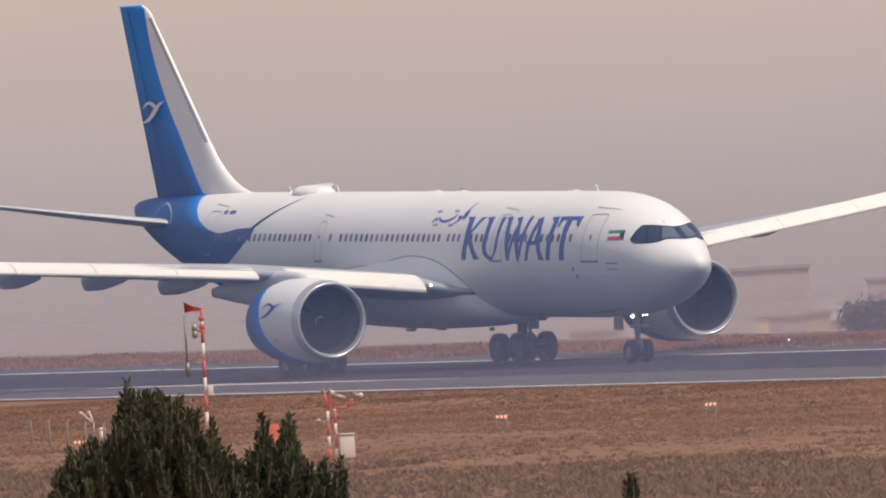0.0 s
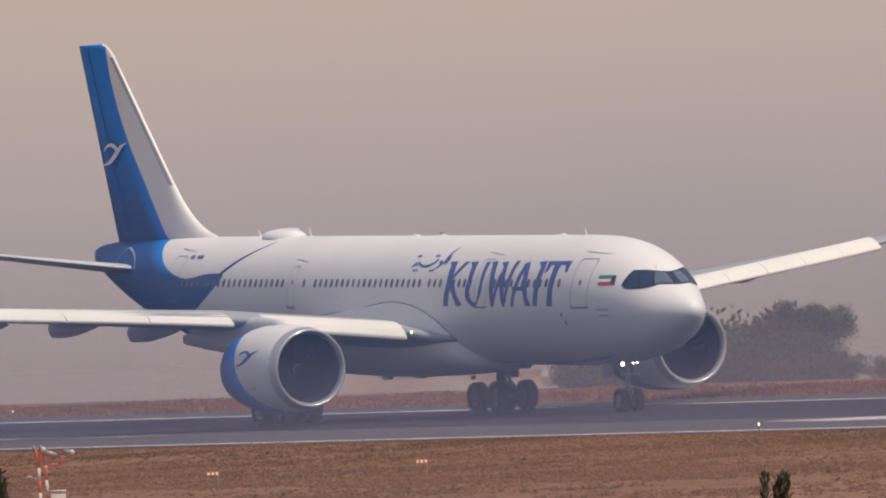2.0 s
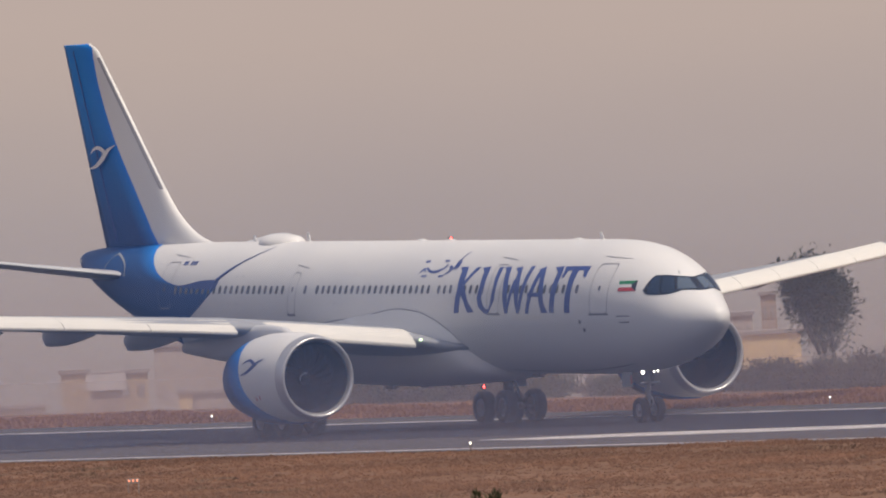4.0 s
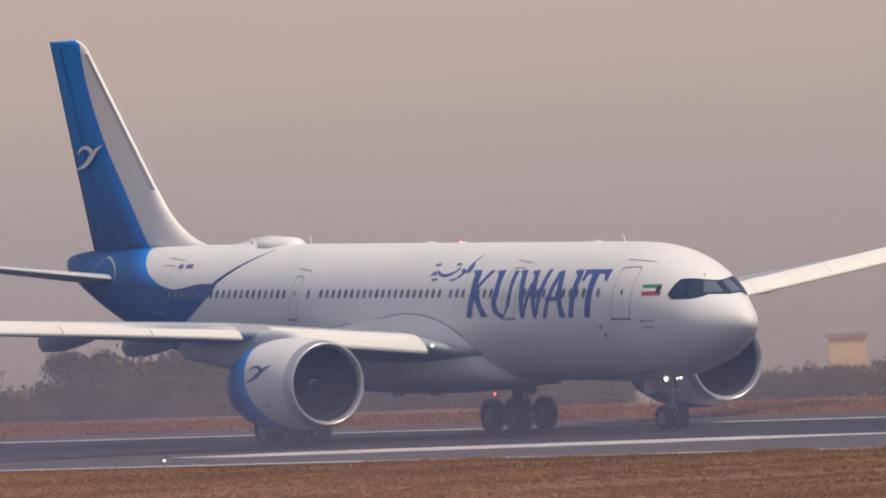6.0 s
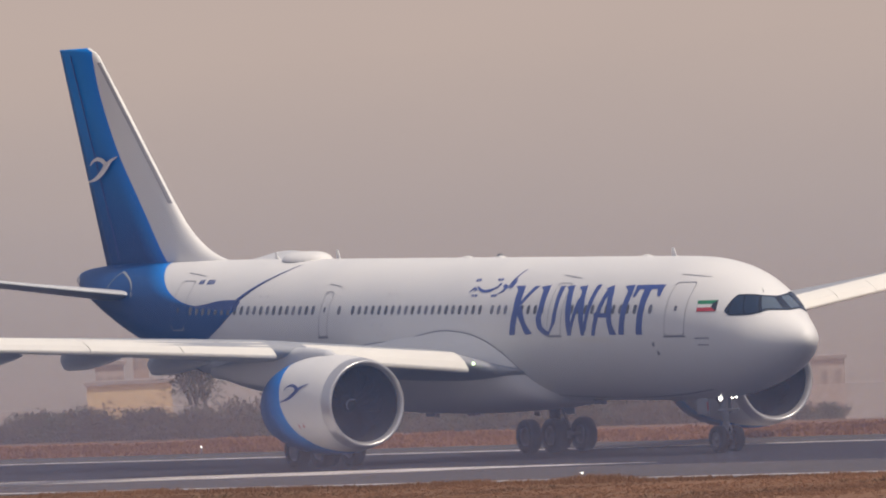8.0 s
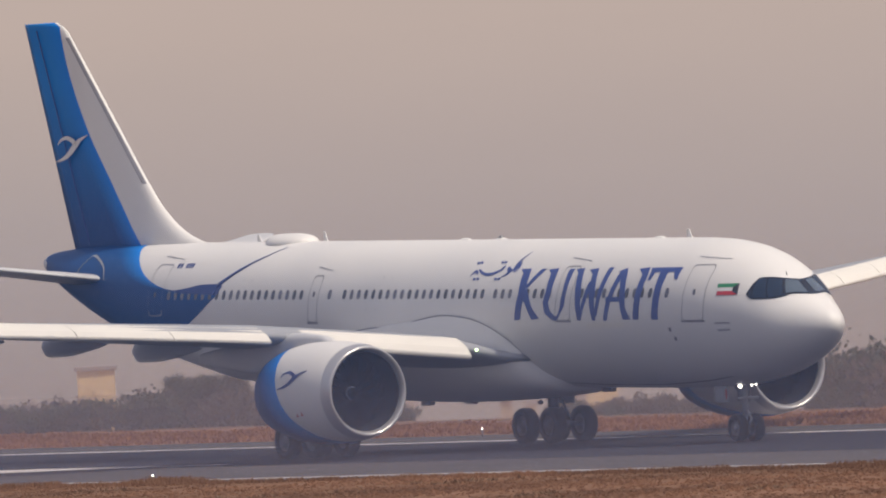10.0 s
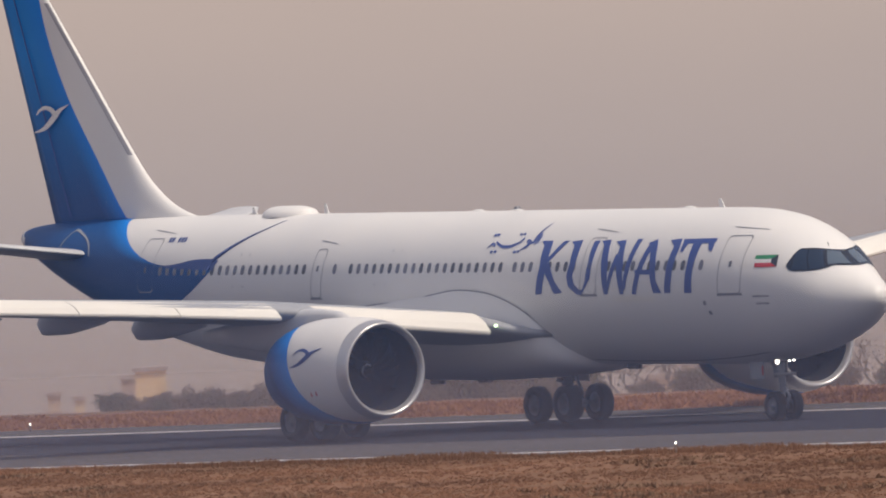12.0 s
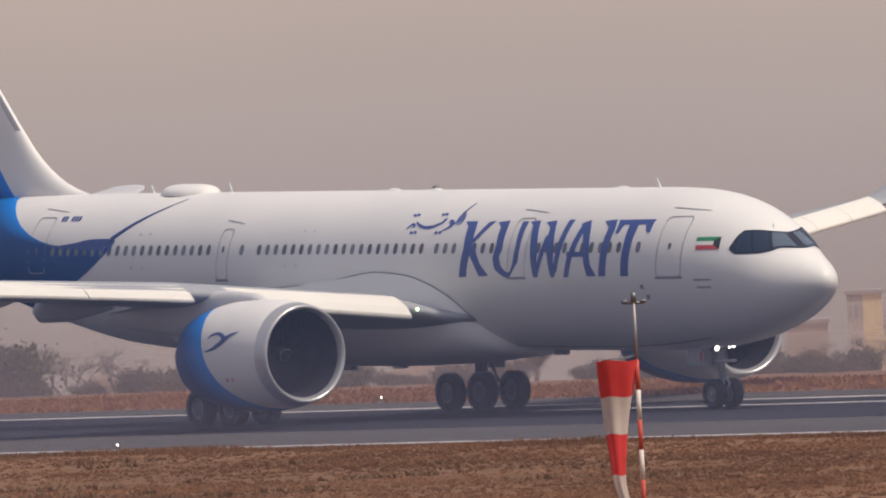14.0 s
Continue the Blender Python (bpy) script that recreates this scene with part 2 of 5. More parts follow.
def build_hull():
    s = np.concatenate([np.linspace(0, 3.0, 40) ** 2 / 3.0 * 1.0, np.linspace(3.2, 12, 34), np.linspace(13, 38, 26), np.linspace(38.5, 57.0, 50), np.linspace(57.1, 57.9, 6)])
    a = np.linspace(0, 2 * math.pi, 72, endpoint=False)
    zc, hz, w = hull(s)
    P = np.stack([np.repeat(-s[:, None], 72, 1), w[:, None] * np.cos(a), zc[:, None] + hz[:, None] * np.sin(a) + lift(-s)[:, None]], -1)
    V, F = sheet(P, wrap=True, caps=True, flip=True)
    fuselage = link_mesh("fuselage", V, F, WHITE, plane, label="white fuselage with grey underside in shade")
    # tail paint: a blue field whose front edge sweeps from the fin's root down to the belly, and a thin pen-stroke forwards
    for hand in (-1, 1):
        zz = np.sort(np.concatenate([np.linspace(-1, 1, 45), [0.193, 0.199, 0.204, 0.209]]))
        rows = []
        for k in np.linspace(0, 1, 40):
            x0 = -57.6
            # front edge by girth angle: crown, side, belly
            ang = zz * math.pi / 2
            front = smoothed([-90, -60, -30, -6.7, 0.4, 8.6, 15.7, 17.6, 18.3, 19.1, 23, 30, 44, 54, 72, 90],
                             [-46.4, -45.8, -44.2, -42.34, -41.65, -41.0, -40.5, -40.4, -43.8, -44.6, -45.6, -46.55, -47.64, -48.2, -49.05, -49.5], np.degrees(ang))
            x = x0 + (front - x0) * k ** 0.8
            c, h, wd = hull(-x)
            rows.append(np.stack([x, hand * (wd + 0.012) * np.cos(ang), c + (h + 0.012) * np.sin(ang) + lift(x)], -1))
        V, F = sheet(rows, flip=hand < 0)
        high = np.clip((np.degrees(zz * math.pi / 2) - 14) / 12, 0, 1)
        near = [np.clip(1 - (front - row[:, 0]) / 1.9, 0, 1) ** 1.3 * high for row in rows]
        fade_map(link_mesh("tail_paint", V, F, BLUE, plane, label="deep blue painted tail with a bright edge"), np.concatenate(near))
    # the wave crest ahead of the field, and the stroke that leaves it
    x = np.linspace(-43.9, -40.1, 24)
    crest = np.radians(smoothed([-43.9, -42.7, -41.95, -41.1, -40.4, -40.1], [17.9, 21.8, 24.8, 26.1, 26.4, 25.0], x))
    rows = []
    for k in np.linspace(0, 1, 6):
        g = radians(17.0) + (crest - radians(17.0)) * k
        xx = np.where(x > -40.5, x - (1 - k) * 0.25, x)
        c, h, wd = hull(-xx)
        rows.append(np.stack([xx, -(wd + 0.013) * np.cos(g), c + (h + 0.013) * np.sin(g) + lift(xx)], -1))
    V, F = sheet(rows, flip=True)
    link_mesh("tail_wave", V, F, NAVY, plane, label="navy crest of the painted wave")
    t = np.linspace(0, 1, 26)
    x = smoothed([0, 0.33, 0.6, 0.83, 1], [-40.5, -39.5, -38.75, -38.06, -37.5], t)
    z = smoothed([0, 0.33, 0.6, 0.83, 1], [1.22, 1.73, 2.07, 2.35, 2.62], t)
    wd = 0.15 * (1 - t) + 0.025
    zc, hz, w = hull(-x)
    Q = [side(x, z + k * wd, 0.014) for k in (-0.6, 0.0, 0.6)]
    V, F = solid(Q, (0, 0.012, 0))
    link_mesh("paint_stroke", V, F, NAVY, plane, label="thin navy pen-stroke")
    return fuselage


fuselage = build_hull()


def nose_slice(z, s):
    zc, hz, w = hull(s)
    return w * np.sqrt(np.clip(1 - ((z - zc) / np.maximum(hz, 1e-3)) ** 2, 0, 1))


def crown_at(z):
    s = np.linspace(0.2, 6, 1200)
    zc, hz, _ = hull(s)
    return float(np.interp(z, zc + hz, s))


def wrap_piece(name, z0, z1, q0, q1, rear, mat, parent, off, hand, n=14, m=8, label=""):
    """A piece of the windscreen band; q runs from the centreline (0) to the band's rear end (1), its ends given at the foot and the head."""
    rows = []
    for v in np.linspace(0, 1, m):
        row = []
        for q in np.linspace(q0[0] + (q0[1] - q0[0]) * v, q1[0] + (q1[1] - q1[0]) * v, n):
            lo, hi = (z0(q), z1(q))
            z = lo + (hi - lo) * v
            s0 = crown_at(z) + 0.004
            s = s0 + (rear - s0) * q ** 1.7
            y = float(nose_slice(z, s)) * min(q / 0.04, 1)
            zc, hz, w = (float(k) for k in hull(s))
            nrm = Vector((0.45, hand * y / max(w, 0.1), (z - zc) / hz)).normalized() * off
            row.append((-s + nrm.x, hand * y + nrm.y, z + nrm.z + float(lift(-s))))
        rows.append(row)
    V, F = sheet(rows, flip=hand > 0)
    return link_mesh(name, V, F, mat, parent, label=label)


for hand in (-1, 1):
    low = lambda q: float(smoothed([0, 0.35, 0.5, 0.71, 0.91, 1], [0.675, 0.709, 0.63, 0.555, 0.56, 0.74], q))
    high = lambda q: float(smoothed([0, 0.3, 0.6, 0.85, 0.94, 1], [1.235, 1.30, 1.35, 1.35, 1.18, 0.80], q))
    band = wrap_piece("windscreen_surround", low, high, (0, 0), (1, 1), 3.42, MASK, plane, 0.014, hand, 40, 9, "black windscreen surround")
    for a, b, glass in (((0.06, 0.05), (0.44, 0.29), PANE), ((0.50, 0.36), (0.70, 0.66), DARK_PANE), ((0.73, 0.69), (0.92, 0.90), DARK_PANE)):
        wrap_piece("windscreen_pane", lambda q: low(q) + 0.06, lambda q: high(q) - 0.06, a, b, 3.42, glass, band, 0.024, hand, 12, 6)


def cabin_windows():
    a = np.linspace(0, 2 * math.pi, 13)[:-1]
    for x0, count in ((-7.6, 12), (-15.75, 5), (-18.6, 3), (-20.6, 20), (-31.83, 1), (-33.94, 20)):
        for k in range(count):
            x = x0 - 0.533 * k
            ring = [(x + 0.125 * math.copysign(abs(math.cos(b)) ** 0.7, math.cos(b)), 0.86 + 0.185 * math.copysign(abs(math.sin(b)) ** 0.7, math.sin(b))) for b in a]
            pts = [side(x, 0.86, 0.013)] + [side(p, q, 0.013) for p, q in ring]
            link_mesh("cabin_window", pts, [(0, 1 + i, 1 + (i + 1) % 12) for i in range(12)], GLASSY, plane, smooth=False)


def outline(name, x0, x1, z0, z1, wd=0.03, r=0.18, mat=LINE, label=""):
    """The rounded seam of a door."""
    pts = []
    for cx, cz, a0 in ((x1 - r, z1 - r, 0), (x0 + r, z1 - r, 90), (x0 + r, z0 + r, 180), (x1 - r, z0 + r, 270)):
        pts += [(cx + r * math.cos(radians(a0 + k * 18)), cz + r * math.sin(radians(a0 + k * 18))) for k in range(6)]
    dense = []
    for (p, q) in zip(pts, pts[1:] + pts[:1]):
        k = max(1, int(math.dist(p, q) / 0.25))
        dense += [(p[0] + (q[0] - p[0]) * i / k, p[1] + (q[1] - p[1]) * i / k) for i in range(k)]
    mx, mz = (x0 + x1) / 2, (z0 + z1) / 2
    A = [side(p[0], p[1], 0.013) for p in dense]
    B = [side(p[0] + (wd if p[0] < mx else -wd), p[1] + (wd if p[1] < mz else -wd), 0.013) for p in dense]
    n = len(dense)
    return link_mesh(name, A + B, [(i, (i + 1) % n, n + (i + 1) % n, n + i) for i in range(n)], mat, plane, smooth=False, label=label)


def doors():
    for x0, x1, z0, z1 in ((-6.6, -5.38, -0.18, 1.88), (-15.24, -14.18, -0.16, 1.88), (-33.36, -32.65, -0.2, 1.60), (-45.75, -44.6, 0.05, 2.05)):
        d = outline("cabin_door", x0, x1, z0, z1, label="white cabin door with a grey seam")
        if x0 > -40:
            skin_piece("door_sill", [((x0 - 0.05, z0 - 0.06), (x1 + 0.05, z0 - 0.06), (x1 + 0.05, z0 + 0.02), (x0 - 0.05, z0 + 0.02))], LINE, d, 2, 1)
        cx = (x0 + x1) / 2
        skin_piece("door_window", [((cx - 0.08, 0.78), (cx + 0.05, 0.78), (cx + 0.05, 0.98), (cx - 0.08, 0.98))], GLASSY, d, 2, 2)
        skin_piece("door_rail", [((x0 - 0.1, z1 + 0.28), (x1 + 0.4, z1 + 0.16), (x1 + 0.4, z1 + 0.18), (x0 - 0.1, z1 + 0.305))], LINE, d, 6, 1)
    outline("cargo_door", -21.5, -18.9, -2.35, -0.75, 0.02, label="white cargo door seam")
    skin_piece("access_panel", [((-13.0, -0.42), (-10.4, -0.42), (-10.4, -0.22), (-13.0, -0.22))], SLAT, plane, 4, 2)
    for x, z in ((-28.2, 1.50), (-27.6, 1.50), (-29.0, 0.28), (-28.3, 0.28), (-38.6, 1.42), (-38.0, 1.42), (-38.8, 0.25), (-38.1, 0.25)):
        skin_piece("stencil_mark", [((x - 0.035, z - 0.035), (x + 0.035, z - 0.035), (x + 0.035, z + 0.035), (x - 0.035, z + 0.035))], LINE, plane, 1, 1)
    for x, z in ((-7.4, -0.5), (-7.2, -0.85)):
        skin_piece("static_port", [((x - 0.08, z - 0.08), (x + 0.08, z - 0.08), (x + 0.08, z + 0.08), (x - 0.08, z + 0.08))], LINE, plane, 2, 2)


def pen_stroke(points, place, n=16):
    """A grid of a brush line: points (u, v, half width), laid by place(u, v)."""
    t0, t = np.arange(len(points)), np.linspace(0, len(points) - 1, n)
    u, v, w = (smoothed(t0, [p[k] for p in points], t) for k in range(3))
    du, dv = np.gradient(u), np.gradient(v)
    l = np.maximum(np.hypot(du, dv), 1e-6)
    return [[place(a - k * c * e / g, b + k * c * d / g) for a, b, c, d, e, g in zip(u, v, w, du, dv, l)] for k in (-1, 0, 1)]


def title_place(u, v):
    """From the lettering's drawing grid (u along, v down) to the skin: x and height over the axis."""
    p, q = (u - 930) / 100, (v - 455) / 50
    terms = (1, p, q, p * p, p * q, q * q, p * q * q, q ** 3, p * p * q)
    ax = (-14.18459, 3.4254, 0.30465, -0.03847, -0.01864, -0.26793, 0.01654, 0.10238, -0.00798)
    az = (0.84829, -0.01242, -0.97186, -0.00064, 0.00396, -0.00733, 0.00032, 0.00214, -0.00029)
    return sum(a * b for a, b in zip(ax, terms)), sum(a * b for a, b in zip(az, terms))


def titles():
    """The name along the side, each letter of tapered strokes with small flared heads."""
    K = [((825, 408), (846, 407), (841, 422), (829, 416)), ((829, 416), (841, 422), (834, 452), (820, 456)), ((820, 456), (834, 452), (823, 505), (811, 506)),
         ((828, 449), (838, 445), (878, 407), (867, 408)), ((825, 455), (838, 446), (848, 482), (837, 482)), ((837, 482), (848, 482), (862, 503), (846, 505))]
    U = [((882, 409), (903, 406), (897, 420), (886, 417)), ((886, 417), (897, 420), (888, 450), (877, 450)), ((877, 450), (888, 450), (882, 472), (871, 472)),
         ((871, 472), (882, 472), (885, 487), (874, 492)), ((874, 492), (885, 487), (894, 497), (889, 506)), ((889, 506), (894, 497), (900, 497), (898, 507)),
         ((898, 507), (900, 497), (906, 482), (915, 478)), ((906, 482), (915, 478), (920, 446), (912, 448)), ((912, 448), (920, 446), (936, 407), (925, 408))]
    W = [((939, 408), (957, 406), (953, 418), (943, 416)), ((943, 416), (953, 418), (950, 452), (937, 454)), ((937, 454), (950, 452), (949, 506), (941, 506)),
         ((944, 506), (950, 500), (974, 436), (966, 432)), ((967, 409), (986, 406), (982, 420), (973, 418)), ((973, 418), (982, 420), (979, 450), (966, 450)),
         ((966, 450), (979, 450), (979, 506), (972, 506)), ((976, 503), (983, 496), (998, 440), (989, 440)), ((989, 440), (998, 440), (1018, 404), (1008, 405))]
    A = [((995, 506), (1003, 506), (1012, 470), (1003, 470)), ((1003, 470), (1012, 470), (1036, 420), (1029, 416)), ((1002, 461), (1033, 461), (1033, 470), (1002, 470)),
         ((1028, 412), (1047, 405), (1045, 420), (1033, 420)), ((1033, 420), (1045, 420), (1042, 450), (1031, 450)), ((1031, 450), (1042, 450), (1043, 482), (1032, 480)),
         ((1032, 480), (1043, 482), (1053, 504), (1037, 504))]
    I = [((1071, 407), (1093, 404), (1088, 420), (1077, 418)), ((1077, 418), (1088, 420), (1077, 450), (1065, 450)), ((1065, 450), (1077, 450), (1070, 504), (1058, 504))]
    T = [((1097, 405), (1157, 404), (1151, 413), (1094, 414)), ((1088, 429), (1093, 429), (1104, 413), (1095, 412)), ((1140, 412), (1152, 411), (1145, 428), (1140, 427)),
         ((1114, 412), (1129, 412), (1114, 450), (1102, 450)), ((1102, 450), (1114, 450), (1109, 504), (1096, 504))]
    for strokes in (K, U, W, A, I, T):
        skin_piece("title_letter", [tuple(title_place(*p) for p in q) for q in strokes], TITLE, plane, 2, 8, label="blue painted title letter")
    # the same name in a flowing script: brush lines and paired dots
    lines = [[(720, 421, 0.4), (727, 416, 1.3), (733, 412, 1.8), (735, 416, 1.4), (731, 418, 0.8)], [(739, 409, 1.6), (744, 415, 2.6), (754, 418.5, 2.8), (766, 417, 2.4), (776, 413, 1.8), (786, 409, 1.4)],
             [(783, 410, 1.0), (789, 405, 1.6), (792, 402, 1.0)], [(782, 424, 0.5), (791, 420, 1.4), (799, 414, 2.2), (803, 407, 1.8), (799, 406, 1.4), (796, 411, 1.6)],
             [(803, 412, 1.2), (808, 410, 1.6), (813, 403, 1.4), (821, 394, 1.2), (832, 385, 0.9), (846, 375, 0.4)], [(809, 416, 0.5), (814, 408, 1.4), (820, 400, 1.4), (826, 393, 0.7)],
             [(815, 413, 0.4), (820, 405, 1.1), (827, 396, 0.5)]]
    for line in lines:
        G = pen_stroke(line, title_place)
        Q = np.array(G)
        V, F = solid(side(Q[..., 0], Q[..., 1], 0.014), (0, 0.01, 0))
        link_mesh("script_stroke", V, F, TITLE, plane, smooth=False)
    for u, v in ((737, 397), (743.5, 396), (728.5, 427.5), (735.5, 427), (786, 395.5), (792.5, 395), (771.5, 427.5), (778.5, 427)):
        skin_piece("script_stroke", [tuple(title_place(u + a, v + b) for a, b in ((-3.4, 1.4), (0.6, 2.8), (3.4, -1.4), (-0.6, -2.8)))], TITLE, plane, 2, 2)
    for x, n, z in ((-4.82, 5, -0.32), (-4.70, 4, -0.58)):
        for k in range(n):
            skin_piece("name_bar", [((x + k * 0.16, z), (x + k * 0.16 + 0.12, z), (x + k * 0.16 + 0.13, z + 0.07), (x + k * 0.16 + 0.01, z + 0.07))], LINE, plane, 1, 1)
    for k in range(6):
        x = -44.27 + k * 0.215
        if k != 2:
            skin_piece("registration_bar", [((x, 1.90), (x + 0.15, 1.90), (x + 0.12, 2.07), (x - 0.03, 2.07))], NAVY, plane, 1, 2)
    flag = skin_piece("flag", [((-4.80, 0.89), (-3.84, 0.89), (-3.86, 1.02), (-4.83, 1.02))], WHITE, plane, 6, 2, label="painted flag in green, white, red and black")
    skin_piece("stripe", [((-4.83, 1.02), (-3.86, 1.02), (-3.88, 1.16), (-4.86, 1.16))], GREEN, flag, 6, 2, 0.016)
    skin_piece("stripe", [((-4.79, 0.74), (-3.82, 0.74), (-3.84, 0.89), (-4.80, 0.89))], RED, flag, 6, 2, 0.016)
    skin_piece("stripe", [((-4.08, 0.885), (-3.80, 0.735), (-3.87, 1.165), (-4.10, 1.025))], BLACK, flag, 4, 3, 0.018)


cabin_windows()
doors()
titles()


# ---------------------------------------------------------------- fin, tailplane, wings
def foil(n=14):
    """Closed section, chord 1, thickness 1, from the trailing edge over the top to the trailing edge below."""
    t = (1 - np.cos(np.linspace(0, math.pi, n))) / 2
    y = 5 * (0.2969 * np.sqrt(t) - 0.126 * t - 0.3516 * t ** 2 + 0.2843 * t ** 3 - 0.1036 * t ** 4)
    return t, y


def fin():
    z = np.concatenate([np.linspace(7.6, 11, 22), np.linspace(11.4, 17.0, 18), [17.2, 17.33, 17.38]])
    le = np.where(z < 10.75, smoothed([7.6, 8.37, 8.55, 8.9, 9.4, 10.0, 10.75], [-44.2, -45.5, -46.2, -47.15, -48.05, -48.85, -49.6], np.minimum(z, 10.75)), -49.6 - (z - 10.75) * 0.919)
    le = np.where(z > 17.1, le - (z - 17.1) * 1.6, le)
    te = -55.55 - (z - 8.0) * 0.336
    edge = smoothed([7.6, 8.3, 9.2, 10.8, 13.2, 15.5, 17.38], [-49.1, -49.75, -50.55, -51.9, -53.85, -55.15, -55.85], z)
    edge = np.minimum(edge, le - 0.12)
    t, y = foil(17)
    rows = []
    for k in range(len(z)):
        c = le[k] - te[k]
        th = 0.095 * min(c, 8.5)
        f0 = (le[k] - edge[k]) / c
        st = np.concatenate([np.linspace(0, 1, 9) ** 1.6 * f0, f0 + (1 - f0) * np.linspace(0, 1, 9)[1:] ** 0.9])
        yy = np.interp(st, t, y) * th
        if k == len(z) - 1:
            yy = yy * 0.3
        rows.append([(le[k] - c * s, -v, z[k]) for s, v in zip(st, yy)] + [(le[k] - c * s, v, z[k]) for s, v in zip(st[::-1][1:-1], yy[::-1][1:-1])])
    V, F = sheet(rows, wrap=True, caps=True)
    m = len(rows[0])
    idx = []
    for i in range(len(F)):
        j = i % m
        j = j if j < 16 else m - 1 - j
        idx.append((1 if j >= 8 else 0) if i < len(F) - 2 else 1)
    tail = link_mesh("tail_fin", V, F, [WHITE, BLUE], plane, idx, label="white fin with a blue gradient rear half")
    near = np.clip(1 - (np.repeat(edge, m) - V[:, 0]) / 1.5, 0, 1) ** 1.2
    fade_map(tail, near * np.where(V[:, 0] > np.repeat(edge, m) + 0.01, 0, 1))
    # grey leading-edge strip, rudder seam, bird-like emblem
    for hand in (-1, 1):
        zz = np.linspace(10.8, 16.75, 24)
        x = -49.6 - (zz - 10.75) * 0.919
        chord = x - (-55.55 - (zz - 8.0) * 0.336)
        half = [np.interp(d / chord, t, y) * 0.095 * np.minimum(chord, 8.5) + 0.012 for d in (0.05, 0.13, 0.24)]
        strip = np.stack([np.stack([x - d, hand * h, zz], -1) for d, h in zip((0.05, 0.13, 0.24), half)], 0)
        V, F = solid(strip, (0, -hand * 0.02, 0))
        link_mesh("leading_edge_strip", V, F, LINE, tail, smooth=False, label="grey erosion strip")
    zz = np.linspace(8.6, 17.1, 20)
    xh = -55.55 - (zz - 8.0) * 0.336 + 1.75 - (zz - 8.0) * 0.075
    V, F = solid(np.stack([np.stack([xh, -0.30 + (zz - 8) * 0.016, zz], -1), np.stack([xh - 0.04, -0.295 + (zz - 8) * 0.016, zz], -1)], 0), (0, 0.03, 0))
    link_mesh("rudder_seam", V, F, TITLE, tail, smooth=False)

    def bird(sx, sz, ox, oz, y, mat, parent):
        # a body stroke rising to the beak, and a curled wing
        body = [((0, 0), 0.02), ((0.40, 0.10), 0.07), ((0.80, 0.36), 0.11), ((1.05, 0.60), 0.12), ((1.32, 0.82), 0.07), ((1.75, 1.0), 0.015)]
        wing = [((0.12, 0.68), 0.015), ((0.30, 0.86), 0.05), ((0.58, 0.94), 0.075), ((0.88, 0.84), 0.09), ((1.06, 0.64), 0.10)]
        V, F = [], []
        for line in (body, wing):
            t0 = np.arange(len(line))
            tt = np.linspace(0, len(line) - 1, 18)
            px, pz, pw = (smoothed(t0, [k[0][0] for k in line], tt), smoothed(t0, [k[0][1] for k in line], tt), smoothed(t0, [k[1] for k in line], tt))
            dx, dz = np.gradient(px), np.gradient(pz)
            l = np.hypot(dx, dz)
            nx, nz = -dz / l, dx / l
            G = np.stack([np.stack([ox + sx * (px + sgn * nx * pw), 0 * px, oz + sz * (pz + sgn * nz * pw)], -1) for sgn in (-1, 1)], 0)
            for r in G:
                for p in r:
                    p[1] = y(p[0], p[2])
            v, f = solid(G, (0, 0.02, 0))
            F += [tuple(i + len(V) for i in g) for g in f]
            V += list(v)
        return link_mesh("bird_emblem", V, F, mat, parent, smooth=False, label="plain bird-like emblem")
    bird(1.43, 0.98, -56.2, 11.86, lambda x, z: -0.41 + (z - 8) * 0.015, WHITE, tail)
    return bird


bird_emblem = fin()


def loft(name, rows, mat, parent, label="", n=13, shear=True, index=None):
    """A wing-like body from rows of (y, leading x, chord, leading z over the axis, thickness, droop of the trailing edge)."""
    t, f = foil(n)
    out = []
    for y, x, c, z, th, droop in rows:
        up = [(x - c * a, y, z - droop * a + th * (b * 1.05 + 0.10 * math.sin(math.pi * min(a, 1)))) for a, b in zip(t, f)]
        dn = [(x - c * a, y, z - droop * a - th * b * 0.85) for a, b in zip(t, f)][::-1][1:-1]
        out.append([(p[0], p[1], p[2] + (float(lift(p[0])) if shear else 0)) for p in up + dn])
    V, F = sheet(out, wrap=True, caps=True, flip=rows[-1][0] < rows[0][0])
    return link_mesh(name, V, F, mat, parent, label=label)


WING = [(2.2, -17.9, 12.4, -1.62, 0.70, 0.25), (3.0, -18.5, 11.9, -1.52, 0.80, 0.25), (3.9, -19.8, 10.8, -1.20, 1.05, 0.25), (7.0, -21.8, 9.2, -0.80, 0.98, 0.22), (10.0, -23.8, 7.7, -0.40, 0.86, 0.18),
        (15.0, -27.1, 6.5, 0.00, 0.70, 0.12), (20.0, -30.5, 5.3, 0.36, 0.55, 0.08), (25.0, -33.9, 4.1, 0.72, 0.43, 0.06), (28.0, -35.95, 3.4, 0.95, 0.36, 0.05),
        (30.6, -37.7, 2.8, 1.18, 0.29, 0.04), (31.5, -38.3, 2.3, 1.40, 0.24, 0.03), (32.3, -38.9, 1.8, 1.80, 0.19, 0.02), (32.9, -39.5, 1.2, 2.40, 0.13, 0.01), (33.2, -39.9, 0.7, 2.90, 0.08, 0.0)]


def wing_at(y, k):
    return float(np.interp(abs(y), [r[0] for r in WING], [r[k] for r in WING]))


